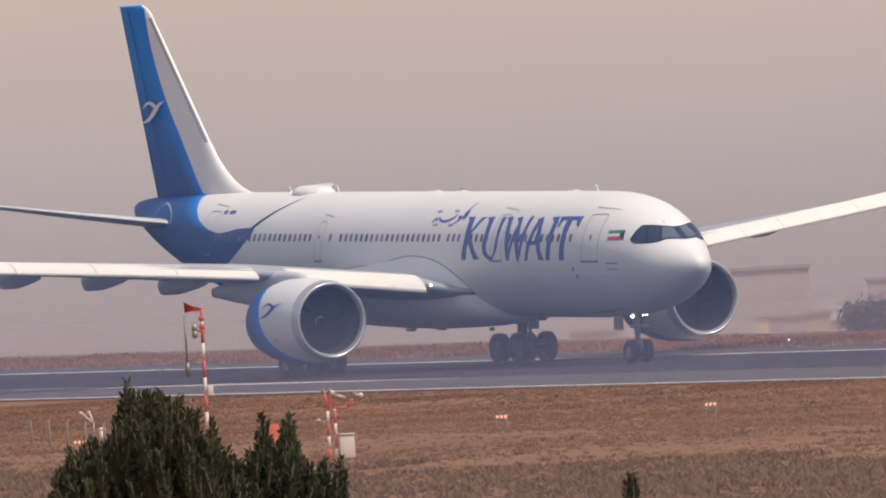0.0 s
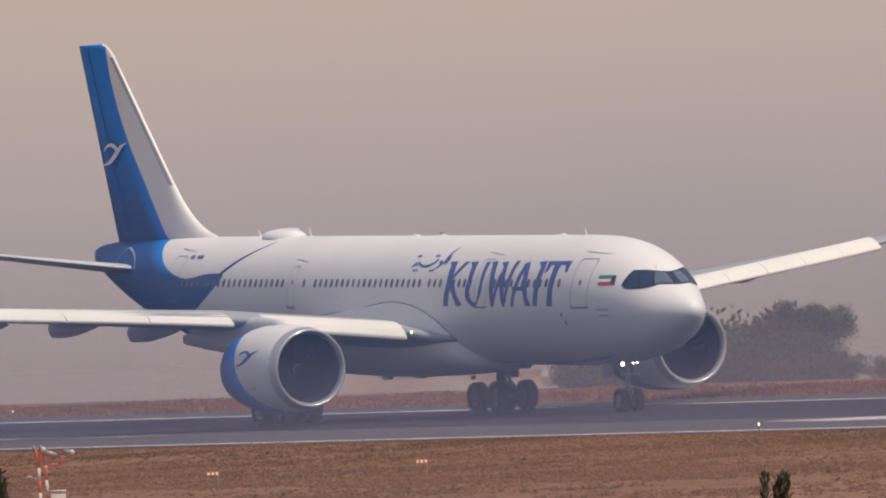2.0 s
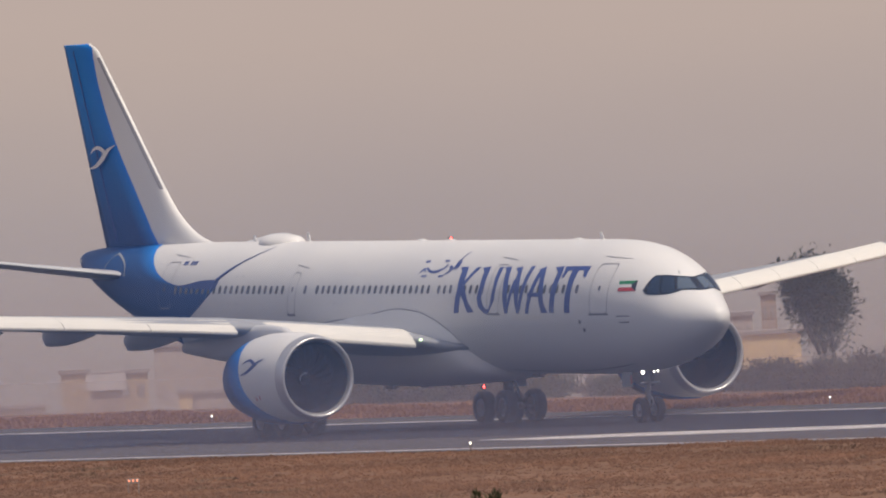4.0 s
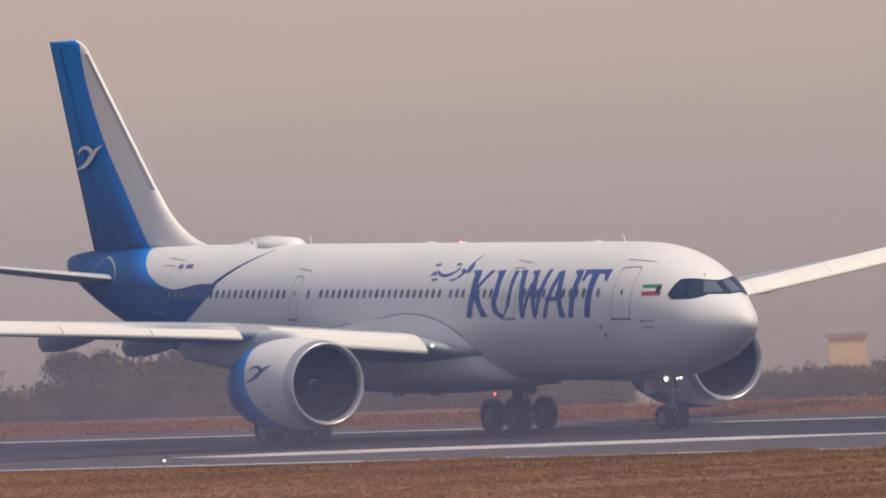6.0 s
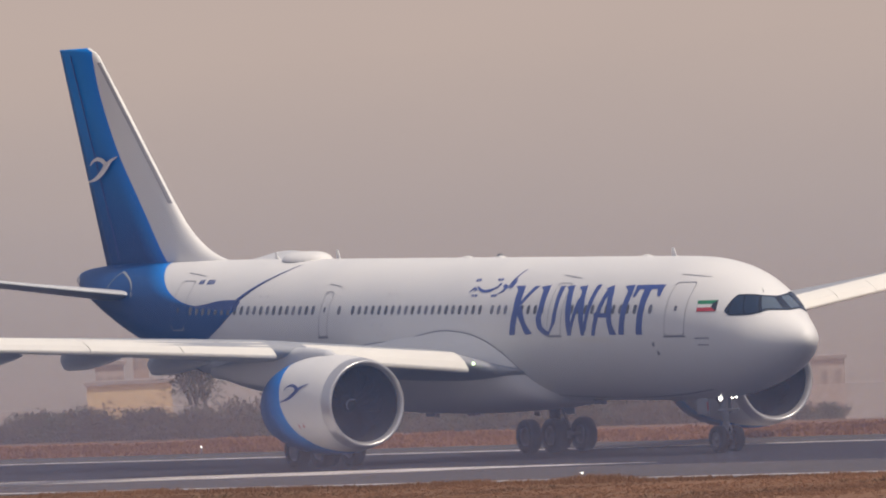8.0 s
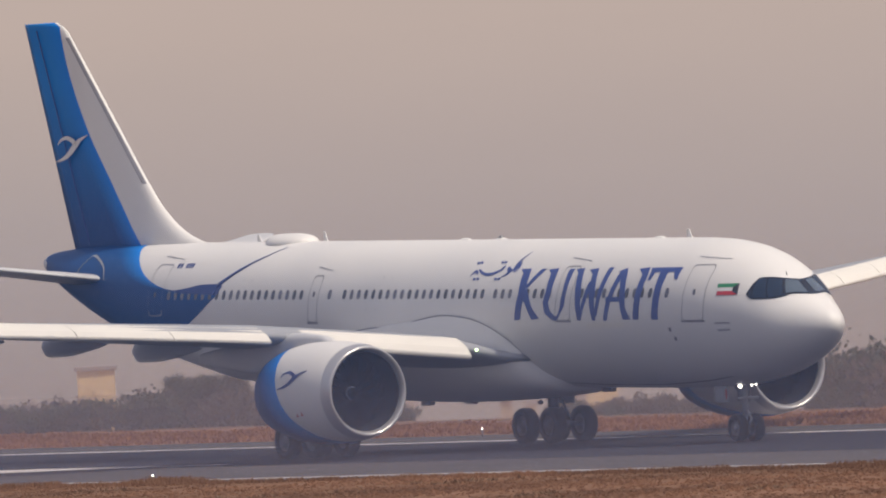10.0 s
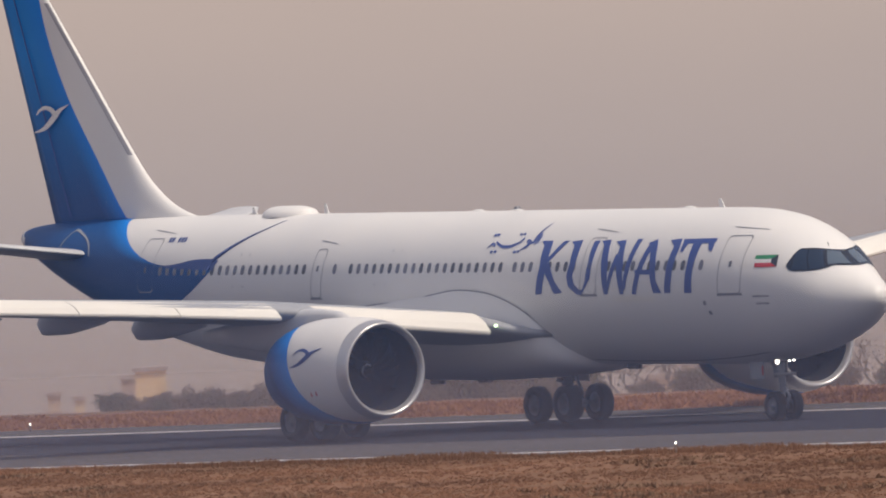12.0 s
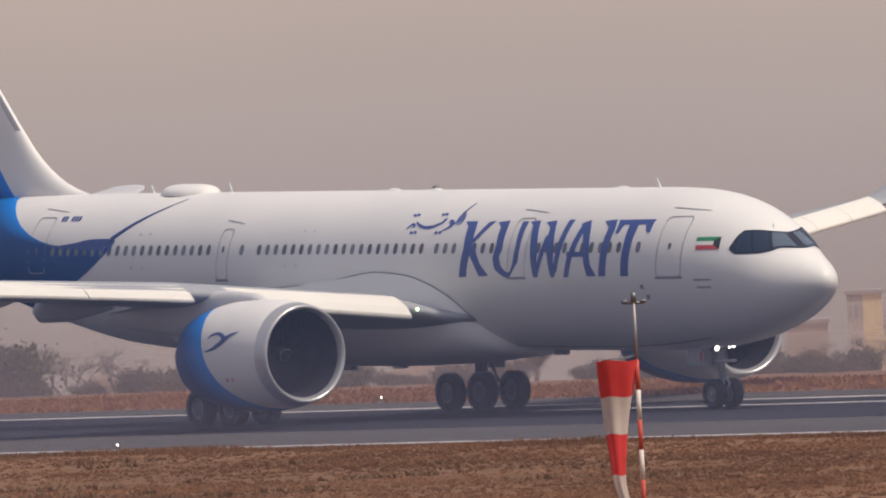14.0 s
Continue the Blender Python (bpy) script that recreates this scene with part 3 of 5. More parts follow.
def wings():
    for hand in (-1, 1):
        wing = loft("wing", [(hand * y, *r) for y, *r in WING], GREY, plane, "swept grey wing with white slats")
        # slats: drooped leading-edge pieces, inner one and five outer ones
        for y0, y1 in ((4.0, 9.0), (10.3, 13.33), (13.36, 16.38), (16.41, 19.43), (19.46, 22.48), (22.51, 25.53), (25.56, 28.6)):
            rows = []
            for y in np.linspace(y0, y1, 5):
                x, z, th = wing_at(y, 1), wing_at(y, 3), wing_at(y, 4)
                h = 0.27 + 0.10 * max(0, (12 - y) / 8)
                row = [(x + dx, hand * y, z + dz * h / 0.30) for dx, dz in ((0.30, -0.30), (0.37, -0.25), (0.37, -0.17), (0.10, 0.06), (-0.30, 0.24), (-0.70, 0.36), (-0.60, 0.08), (-0.10, -0.16))]
                rows.append([(p[0], p[1], p[2] + float(lift(p[0]))) for p in row])
            V, F = sheet(rows, wrap=True, flip=hand > 0)
            ends, n = np.concatenate([rows[0], rows[-1]]), len(V)
            F = F + [tuple(range(n, n + 8))[::hand], tuple(range(n + 8, n + 16))[::-hand]]
            link_mesh("slat", np.concatenate([V, ends]), F, SLAT, wing, smooth=False, label="white drooped slat")
        # canoe fairings under the trailing edge
        for y, length in ((11.0, 5.2), (14.1, 5.0), (17.5, 4.6), (21.5, 3.8)):
            x1 = wing_at(y, 1) - wing_at(y, 2) * 0.42
            zc = wing_at(y, 3) - 0.36 - (0.10 if y < 12 else 0)
            s = np.linspace(0, 1, 15)
            r = 0.46 * np.clip(s / 0.6, 0.01, 1) ** 0.75 * np.sqrt(np.clip(1 - (np.clip(s - 0.88, 0, 1) / 0.125) ** 2, 0.02, 1))
            a = np.linspace(0, 2 * math.pi, 14, endpoint=False)
            P = [[(x1 - length * q, hand * y + 0.45 * k * math.cos(b), zc - 0.12 * q + k * math.sin(b) * 0.95 + float(lift(x1 - length * q))) for b in a] for q, k in zip(s, r)]
            V, F = sheet(P, wrap=True, caps=True, flip=True)
            link_mesh("flap_fairing", V, F, GREY, wing, label="grey canoe-shaped flap fairing")
        # tailplane
        loft("tailplane", [(hand * y, *r) for y, *r in ((1.2, -49.7, 5.9, 1.34, 0.44, 0.0), (5.0, -52.4, 4.3, 1.97, 0.28, 0.0), (8.7, -55.0, 2.7, 2.62, 0.16, 0.0), (9.2, -55.7, 2.0, 2.73, 0.10, 0.0))],
             BELLY, plane, "light grey swept tailplane")
        # wing root light
        bm = bmesh.new()
        bmesh.ops.create_uvsphere(bm, u_segments=10, v_segments=7, radius=0.065, matrix=Matrix.Translation((-19.35, hand * 3.85, 3.86)))
        part("root_light", bm, GREEN_LAMP, wing, "greenish lit lamp")


wings()


def seam(name, xs, zs, parent, mat, wide=0.02, off=0.03):
    """A thin line on the skin through the given places."""
    t = np.linspace(0, len(xs) - 1, 12 * len(xs))
    sx, sz = smoothed(range(len(xs)), xs, t), smoothed(range(len(xs)), zs, t)
    V, F = solid([side(sx, sz + k, off) for k in (-wide, wide)], (0, 0.012, 0))
    return link_mesh(name, V, F, mat, parent, smooth=False)


def belly_fairing():
    s = np.linspace(0, 1, 60)
    x = -17.4 - 20.0 * s
    grow = np.sin(math.pi * s ** 0.8) ** 0.7
    top = smoothed([-37.4, -33.0, -28.6, -25.0, -23.3, -21.7, -20.3, -18.8, -17.9, -17.4], [-1.7, -0.9, -0.42, -0.1, 0.05, -0.04, -0.32, -0.98, -1.97, -2.5], x)
    low = -2.84 - 0.53 * grow
    edge = np.abs(side(x, top, 0.02)[:, 1])
    rows = []
    for k in range(len(s)):
        row = []
        for v in np.linspace(-1, 1, 45):
            b = (1 - abs(v)) * math.pi / 2
            y = edge[k] * math.cos(b) ** 0.6 + 0.50 * grow[k] * math.sin(2 * b)
            row.append((x[k], math.copysign(y, v), top[k] + (low[k] - top[k]) * math.sin(b) ** 0.9 + float(lift(x[k]))))
        rows.append(row)
    V, F = sheet(rows, caps=True)
    body = link_mesh("belly_fairing", V, F, WHITE, plane, label="white wing-to-body fairing")
    seam("fairing_seam", [-30.6, -28.6, -26.7, -25.0, -23.3, -21.7, -20.3, -18.8, -17.95, -17.9], [-0.6, -0.42, -0.34, -0.1, 0.05, -0.04, -0.32, -0.98, -1.85, -2.4], body, LINE)
    seam("keel_seam", [-17.2, -14.6, -11.2, -7.5, -5.5], [-2.55, -2.62, -2.62, -2.48, -2.30], body, LINE, 0.015)
    seam("tailplane_seal", [-49.9, -50.2, -50.8, -52.1, -52.45, -52.75], [1.43, 1.80, 2.08, 2.36, 2.08, 1.73], body, GREY, 0.03, 0.035)
    for xx, y in ((-29.1, -0.2), (-25.9, -0.2), (-16.2, 0.0)):
        bm = bmesh.new()
        z = (1.83 if xx < -20 else 2.12)
        rounded_box(bm, (xx, y, z), (0.7, 0.25, 0.22), 0.05)
        part("drain_mast", bm, STEEL, body)


belly_fairing()


# ---------------------------------------------------------------- engines
def engine(hand):
    cy, cz, x0 = hand * 9.37, 2.57, -18.27
    a = np.linspace(0, 2 * math.pi, 64, endpoint=False)

    def ring(x, r, squash=0.0, dz=0.0):
        return [(x0 - x, cy + r * math.cos(b), cz + dz + r * math.sin(b) * (1 - squash)) for b in a]
    # cowl; the paint line runs diagonally from the upper rear to the lower front
    def cowl_r(x):
        return smoothed([0.0, 0.35, 1.0, 2.0, 3.2, 4.3, 5.2, 5.9], [1.64, 1.758, 1.875, 1.94, 1.94, 1.84, 1.68, 1.48], x)
    def line_x(b):
        # b: 90 degrees on top, 270 below
        d = math.degrees(b) % 360
        d = d if hand < 0 else (180 - d) % 360
        return float(smoothed([0, 60, 100, 140, 175, 205, 232, 255, 275, 300, 330, 360], [4.9, 5.0, 4.7, 4.1, 3.55, 2.95, 2.1, 1.3, 1.0, 2.2, 4.3, 4.9], d))
    st = np.concatenate([np.linspace(0, 1, 15), 1 + np.linspace(0, 1, 4)[1:], 2 + np.linspace(0, 1, 9)[1:]])
    P = []
    for s in st:
        row = []
        for b in a:
            lx = line_x(b)
            l2 = min(lx + 0.6, 5.6)
            x = 0.50 + (lx - 0.50) * s if s <= 1 else (lx + (l2 - lx) * (s - 1) if s <= 2 else l2 + (5.9 - l2) * (s - 2))
            r = float(cowl_r(x))
            row.append((x0 - x, cy + r * math.cos(b), cz + r * math.sin(b)))
        P.append(row)
    V, F = sheet(P, wrap=True, flip=True)
    nac = link_mesh("nacelle", V, F, [WHITE, BLUE], plane, [0 if i // 64 < 14 else 1 for i in range(len(F))], label="white engine cowl with a blue rear")
    fade_map(nac, [max(0.0, 1 - max(x0 - p[0] - line_x(b), 0) / 1.6) for row in P for p, b in zip(row, a)])
    lipx = [(0.53, 1.802), (0.34, 1.767), (0.2, 1.738), (0.1, 1.715), (0.03, 1.685), (0.0, 1.64), (0.03, 1.59), (0.12, 1.54), (0.25, 1.50)]
    V, F = sheet([ring(x, r) for x, r in lipx], wrap=True)
    link_mesh("inlet_lip", V, F, METAL, nac, label="polished metal inlet lip")
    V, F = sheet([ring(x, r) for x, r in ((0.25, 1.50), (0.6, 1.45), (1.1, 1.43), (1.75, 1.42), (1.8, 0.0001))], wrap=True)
    link_mesh("inlet_duct", V, F, DUCT, nac, label="inlet duct coloured near-black for shade")
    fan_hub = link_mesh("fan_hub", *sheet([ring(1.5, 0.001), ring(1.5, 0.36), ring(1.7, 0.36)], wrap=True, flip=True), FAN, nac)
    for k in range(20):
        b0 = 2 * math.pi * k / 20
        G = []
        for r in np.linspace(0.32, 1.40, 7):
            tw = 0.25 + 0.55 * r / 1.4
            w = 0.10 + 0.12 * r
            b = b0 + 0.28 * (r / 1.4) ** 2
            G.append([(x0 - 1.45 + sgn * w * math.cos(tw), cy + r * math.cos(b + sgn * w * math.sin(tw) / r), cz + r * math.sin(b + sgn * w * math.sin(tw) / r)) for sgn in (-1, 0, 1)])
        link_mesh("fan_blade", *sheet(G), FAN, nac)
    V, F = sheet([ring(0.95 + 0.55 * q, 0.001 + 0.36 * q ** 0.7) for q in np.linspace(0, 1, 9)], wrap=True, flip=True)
    spin = link_mesh("spinner", V, F, DUCT, nac, label="spinner darkened like the shaded duct")
    # the white swirl on the spinner, dimmed to grey
    t = np.linspace(0, 1, 16)
    G = []
    for k in (0.0, 1.0):
        G.append([(x0 - 0.95 - 0.55 * q + 0.012, cy + (0.36 * q ** 0.7) * math.cos(3.6 * u + 1), cz + (0.36 * q ** 0.7) * math.sin(3.6 * u + 1)) for u in t for q in [0.25 + 0.4 * u + 0.16 * k * (1 - u)]])
    V, F = solid(G, (0.006, 0, 0))
    link_mesh("swirl", V, F, GREY, spin, smooth=False)
    # core nozzle and plug
    V, F = sheet([ring(x, r) for x, r in ((5.2, 1.25), (6.2, 1.02), (7.0, 0.78), (7.05, 0.70), (6.6, 0.66), (6.6, 0.34), (7.9, 0.06))], wrap=True, flip=True)
    link_mesh("core_nozzle", V, F, STEEL, nac)
    V, F = sheet([ring(5.9, 1.48), ring(5.5, 1.44), ring(5.3, 1.1)], wrap=True, flip=True)
    link_mesh("fan_nozzle", V, F, STEEL, nac)
    # emblem on the outer cheek
    if hand < 0:
        def y_on(x, z):
            r = float(cowl_r(x0 - x)) + 0.02
            return cy - math.sqrt(max(r * r - (z - cz) ** 2, 0.01))
        bird_emblem(1.08, 0.66, -21.72, 2.80, y_on, NAVY, nac)
        for x, z in ((-20.55, 1.75), (-20.2, 1.78)):
            bm = bmesh.new()
            box(bm, (x, y_on(x, z), z), (0.10, 0.02, 0.05))
            box(bm, (x, y_on(x, z + 0.07), z + 0.07), (0.03, 0.02, 0.12))
            part("warning_mark", bm, RED, nac, smooth=False)
    # pylon
    rows = []
    for x, top, low, wd in ((-20.2, 4.42, 4.2, 0.10), (-21.2, 4.74, 4.2, 0.28), (-22.6, 4.86, 3.9, 0.36), (-24.0, 4.85, 3.6, 0.40), (-26.0, 4.7, 3.3, 0.40), (-28.0, 4.5, 3.5, 0.3), (-30.5, 4.2, 3.8, 0.08)):
        rows.append([(x, cy + wd * math.cos(b), (top + low) / 2 + (top - low) / 2 * math.copysign(abs(math.sin(b)) ** 0.7, math.sin(b))) for b in np.linspace(0, 2 * math.pi, 16, endpoint=False)])
    V, F = sheet(rows, wrap=True, caps=True, flip=True)
    link_mesh("pylon", V, F, BELLY, nac, label="grey engine pylon")


for hand in (-1, 1):
    engine(hand)


# ---------------------------------------------------------------- roof gear, landing gear, lights
def roof_things():
    n = 14
    s = np.linspace(-1, 1, 21)
    rows = []
    for q in s:
        x = -38.9 + 1.5 * q
        h = 0.31 * (1 - abs(q) ** 4) ** 0.6
        base = 2.72 + float(lift(x))
        rows.append([(x, 0.85 * math.sqrt(max(1 - q * q, 0.0004)) * math.cos(b), base + (h + 0.1) * math.sin(b)) for b in np.linspace(0, math.pi, n)])
    V, F = sheet(rows, flip=True)
    link_mesh("antenna_dome", V, F, WHITE, plane, label="white domed satellite antenna cover")
    for x, h, l in ((-9.7, 0.34, 0.22), (-36.2, 0.38, 0.18), (-41.2, 0.30, 0.20)):
        z = 2.80 + float(lift(x))
        bm = bmesh.new()
        vs = [bm.verts.new(p) for p in ((x, -0.02, z), (x - l * 1.6, -0.02, z), (x - l * 1.7, -0.01, z + h), (x - l, -0.01, z + h),
                                        (x, 0.02, z), (x - l * 1.6, 0.02, z), (x - l * 1.7, 0.01, z + h), (x - l, 0.01, z + h))]
        for q in ((0, 1, 2, 3), (7, 6, 5, 4), (0, 4, 5, 1), (1, 5, 6, 2), (2, 6, 7, 3), (3, 7, 4, 0)):
            bm.faces.new([vs[i] for i in q])
        part("blade_antenna", bm, WHITE, plane, smooth=False)
    for x in (-12.0, -23.4, -26.0):
        bm = bmesh.new()
        bmesh.ops.create_uvsphere(bm, u_segments=12, v_segments=8, radius=1, matrix=Matrix.Translation((x, 0, 2.80 + float(lift(x)))) @ Matrix.Diagonal((0.35, 0.18, 0.09, 1)))
        part("roof_blister", bm, WHITE, plane)
    for x, y, z in ((-2.4, -0.55, 1.42), (-1.2, -1.0, -0.35)):
        bm = bmesh.new()
        tube(bm, (x, y, z + float(lift(x))), (x + 0.02, y - 0.06, z + 0.14 + float(lift(x))), 0.02, 0.012, 8)
        part("probe", bm, STEEL, plane)


roof_things()
BEACONS = []


def beacons():
    """Turning beacons on the crown and under the keel: a lamp deep in a barrel, seen only as it sweeps past."""
    for x, z in ((-23.4, 2.88 + float(lift(-23.4))), (-21.2, -3.40 + float(lift(-21.2)))):
        barrel = link_mesh("beacon", *sheet([[(k, r * math.cos(b), r * math.sin(b)) for b in np.linspace(0, 2 * math.pi, 14, endpoint=False)]
                                            for k, r in ((-0.10, 0.001), (-0.10, 0.09), (0.10, 0.09), (0.10, 0.08), (-0.02, 0.08))], wrap=True), STEEL, plane, label="red turning beacon")
        bm = bmesh.new()
        tube(bm, (-0.03, 0, 0), (-0.015, 0, 0), 0.08, 0.08, 14)
        part("beacon_lens", bm, BEACON, barrel, "glowing red lens")
        barrel.location = (x, 0, z)
        BEACONS.append((barrel, x, z))


beacons()
WHEELS = []


def wheel_meshes(r, w):
    """Tyre and rim of one wheel, its axle along y."""
    prof = [(0.55, 0.36), (0.62, 0.46), (0.80, 0.50), (0.92, 0.47), (0.985, 0.36), (1.0, 0.18), (1.0, 0.0)]
    prof = prof + [(a, -b) for a, b in prof[-2::-1]]
    a = np.linspace(0, 2 * math.pi, 36, endpoint=False)
    tyre = sheet([[(r * q * math.cos(b), w * v, r * q * math.sin(b)) for b in a] for q, v in prof], wrap=True)
    hub = [(0.56, 0.37), (0.50, 0.30), (0.46, 0.22), (0.30, 0.20), (0.22, 0.30), (0.18, 0.34), (0.001, 0.34)]
    rim = [sheet([[(r * q * math.cos(b), s * w * v, r * q * math.sin(b)) for b in a] for q, v in hub], wrap=True, flip=s < 0) for s in (1, -1)]
    return tyre, rim


def wheel(name, x, y, r, w, parent, proto=[]):
    key = (r, w)
    found = [p for p in proto if p[0] == key]
    if not found:
        tyre, rim = wheel_meshes(r, w)
        ob = link_mesh(name, *tyre, RUBBER, parent, label="black rubber tyre on a grey rim")
        V, F = rim[0]
        V2, F2 = rim[1]
        bolts = bmesh.new()
        rimob = link_mesh("rim", list(V) + list(V2), list(F) + [tuple(i + len(V) for i in q) for q in F2], RIM, ob, label="grey wheel rim")
        for k in range(8):
            b = k * math.pi / 4
            for s in (1, -1):
                tube(bolts, (r * 0.38 * math.cos(b), s * w * 0.19, r * 0.38 * math.sin(b)), (r * 0.38 * math.cos(b), s * w * 0.27, r * 0.38 * math.sin(b)), r * 0.05, seg=8)
        part("rim_bolts", bolts, STEEL, ob)
        proto.append((key, ob))
    else:
        ob = copy_thing(found[0][1], Matrix())
        ob.parent = parent
    ob.location = (x, y, r)
    WHEELS.append((ob, x, y, r))
    return ob


def landing_gear():
    for hand in (-1, 1):
        bm = bmesh.new()
        c = (-28.9, hand * 5.34)
        tube(bm, (c[0] + 0.1, c[1] - hand * 0.15, 3.6), (c[0], c[1], 1.2), 0.24, 0.22, 16)
        tube(bm, (c[0], c[1], 1.3), (c[0], c[1], 0.72), 0.15, 0.15, 16)
        tube(bm, (c[0] - 1.1, c[1], 0.70), (c[0] + 1.1, c[1], 0.70), 0.15, 0.15, 14)
        for dx in (-0.99, 0.99):
            tube(bm, (c[0] + dx, c[1] - 0.85, 0.70), (c[0] + dx, c[1] + 0.85, 0.70), 0.09, 0.09, 12)
        tube(bm, (c[0] + 0.1, c[1] - hand * 0.3, 2.2), (c[0] + 0.3, c[1] - hand * 1.9, 3.2), 0.10, 0.10, 10)
        tube(bm, (c[0] + 0.22, c[1] + 0.1, 2.0), (c[0] + 0.9, c[1] + 0.1, 1.0), 0.06, 0.06, 8)
        leg = part("main_gear_leg", bm, STEEL, plane, "dark steel main gear leg and bogie beam")
        bm = bmesh.new()
        rounded_box(bm, (c[0], c[1] + hand * 0.42, 2.45), (1.7, 0.06, 1.9), 0.02)
        part("gear_door", bm, BELLY, leg, "grey gear door")
        for dx in (-0.99, 0.99):
            for dy in (-0.70, 0.70):
                wheel("main_wheel", c[0] + dx, c[1] + dy, 0.69, 0.53, plane)
    bm = bmesh.new()
    tube(bm, (-6.75, 0, 2.5), (-6.67, 0, 1.0), 0.14, 0.13, 14)
    tube(bm, (-6.67, 0, 1.1), (-6.67, 0, 0.5), 0.085, 0.085, 12)
    tube(bm, (-6.67, -0.5, 0.52), (-6.67, 0.5, 0.52), 0.07, 0.07, 12)
    tube(bm, (-6.7, 0.1, 1.5), (-7.9, 0.1, 2.4), 0.07, 0.07, 10)
    tube(bm, (-6.55, 0, 1.15), (-6.25, 0, 0.85), 0.05, 0.05, 8)
    tube(bm, (-6.25, 0, 0.85), (-6.55, 0, 0.55), 0.05, 0.05, 8)
    tube(bm, (-6.45, -0.45, 1.62), (-6.45, 0.45, 1.62), 0.06, 0.06, 10)
    leg = part("nose_gear_leg", bm, GREY, plane, "light grey nose gear leg with torque link")
    for hand in (-1, 1):
        bm = bmesh.new()
        rounded_box(bm, (-7.5, hand * 0.50, 1.80), (0.9, 0.04, 0.62), 0.015)
        door = part("gear_door", bm, GREY, leg, "grey nose gear door with a red mark")
        bm = bmesh.new()
        box(bm, (-7.12, hand * 0.525, 1.80), (0.10, 0.012, 0.34))
        part("door_mark", bm, RED, door, smooth=False)
        wheel("nose_wheel", -6.67, hand * 0.36, 0.52, 0.37, plane)
    for y, z, r in ((-0.34, 2.08, 0.12), (0.18, 2.10, 0.07), (0.36, 2.12, 0.08)):
        bm = bmesh.new()
        tube(bm, (-6.62, y, z), (-6.42, y, z), r * 0.7, r, 14)
        lamp = part("lamp_housing", bm, STEEL, leg)
        bm = bmesh.new()
        tube(bm, (-6.42, y, z), (-6.405, y, z), r * 0.72, r * 0.62, 14)
        ob = part("gear_light", bm, LAMP, leg, "lit landing light")


landing_gear()


# ---------------------------------------------------------------- ground
ASPHALT = material("worn_asphalt", (0.036, 0.037, 0.050), 0.95, spec=0.06, vary=0.2, scale=0.05, second=(0.020, 0.021, 0.032), fine=40)
SHOULDER = material("pale_shoulder_asphalt", (0.098, 0.088, 0.090), 0.95, spec=0.1, vary=0.15, scale=0.06, second=(0.072, 0.066, 0.070), fine=30)
PAINT = material("worn_white_paint", (0.74, 0.69, 0.65), 0.7, vary=0.2, scale=0.4, second=(0.48, 0.44, 0.42), spread=0.3)
DRY = material("dry_grass_soil", (0.225, 0.122, 0.082), 0.95, vary=0.3, scale=0.04, second=(0.15, 0.085, 0.056), spec=0.1, fine=30, bump=0.05, spread=0.3)
STRAW = material("dry_grass_straw", (0.31, 0.162, 0.103), 0.9, vary=0.2, scale=0.07, second=(0.185, 0.098, 0.067), fine=9, spread=0.25)
# Lighter copy of STRAW: the far bank's look through haze is in the colour.
FAR_STRAW = material("haze_paled_dry_grass", (0.42, 0.215, 0.115), 0.9, vary=0.12, scale=0.06, second=(0.32, 0.168, 0.095), fine=9, spread=0.3)
thin_leafy(STRAW)
thin_leafy(FAR_STRAW)
SCRUB = material("grey_dead_scrub", (0.205, 0.122, 0.082), 0.95, vary=0.3, scale=0.3)


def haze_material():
    """A glowing surface with distant haze painted in: thicker and greyer towards the ground."""
    mat = bpy.data.materials.new("painted_distant_haze")
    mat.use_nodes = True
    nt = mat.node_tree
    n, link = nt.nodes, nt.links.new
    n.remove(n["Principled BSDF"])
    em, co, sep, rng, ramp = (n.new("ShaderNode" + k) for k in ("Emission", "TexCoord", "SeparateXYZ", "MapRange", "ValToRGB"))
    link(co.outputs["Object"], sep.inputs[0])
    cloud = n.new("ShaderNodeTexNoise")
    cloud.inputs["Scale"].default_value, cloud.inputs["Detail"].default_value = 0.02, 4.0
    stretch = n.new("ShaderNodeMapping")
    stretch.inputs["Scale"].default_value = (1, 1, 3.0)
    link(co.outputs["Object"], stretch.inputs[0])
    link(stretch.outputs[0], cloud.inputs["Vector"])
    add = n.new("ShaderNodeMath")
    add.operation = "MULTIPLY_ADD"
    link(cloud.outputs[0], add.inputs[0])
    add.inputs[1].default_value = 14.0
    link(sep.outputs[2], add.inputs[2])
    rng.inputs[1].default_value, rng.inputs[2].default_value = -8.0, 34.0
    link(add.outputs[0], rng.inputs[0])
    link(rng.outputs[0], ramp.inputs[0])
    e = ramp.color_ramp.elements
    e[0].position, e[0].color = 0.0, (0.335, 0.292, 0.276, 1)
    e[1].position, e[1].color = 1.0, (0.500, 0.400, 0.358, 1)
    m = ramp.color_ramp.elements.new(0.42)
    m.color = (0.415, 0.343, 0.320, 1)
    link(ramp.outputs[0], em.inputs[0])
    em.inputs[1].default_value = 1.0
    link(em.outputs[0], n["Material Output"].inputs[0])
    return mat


def ease(t):
    t = min(max(t, 0.0), 1.0)
    return t * t * (3 - 2 * t)


def ground_z(x, y):
    r = math.hypot(x - EYE[0], y - EYE[1])
    return 8.6 * (1 - ease((r - 30) / 150)) - 16.0 * ease((y - 46) / 90)


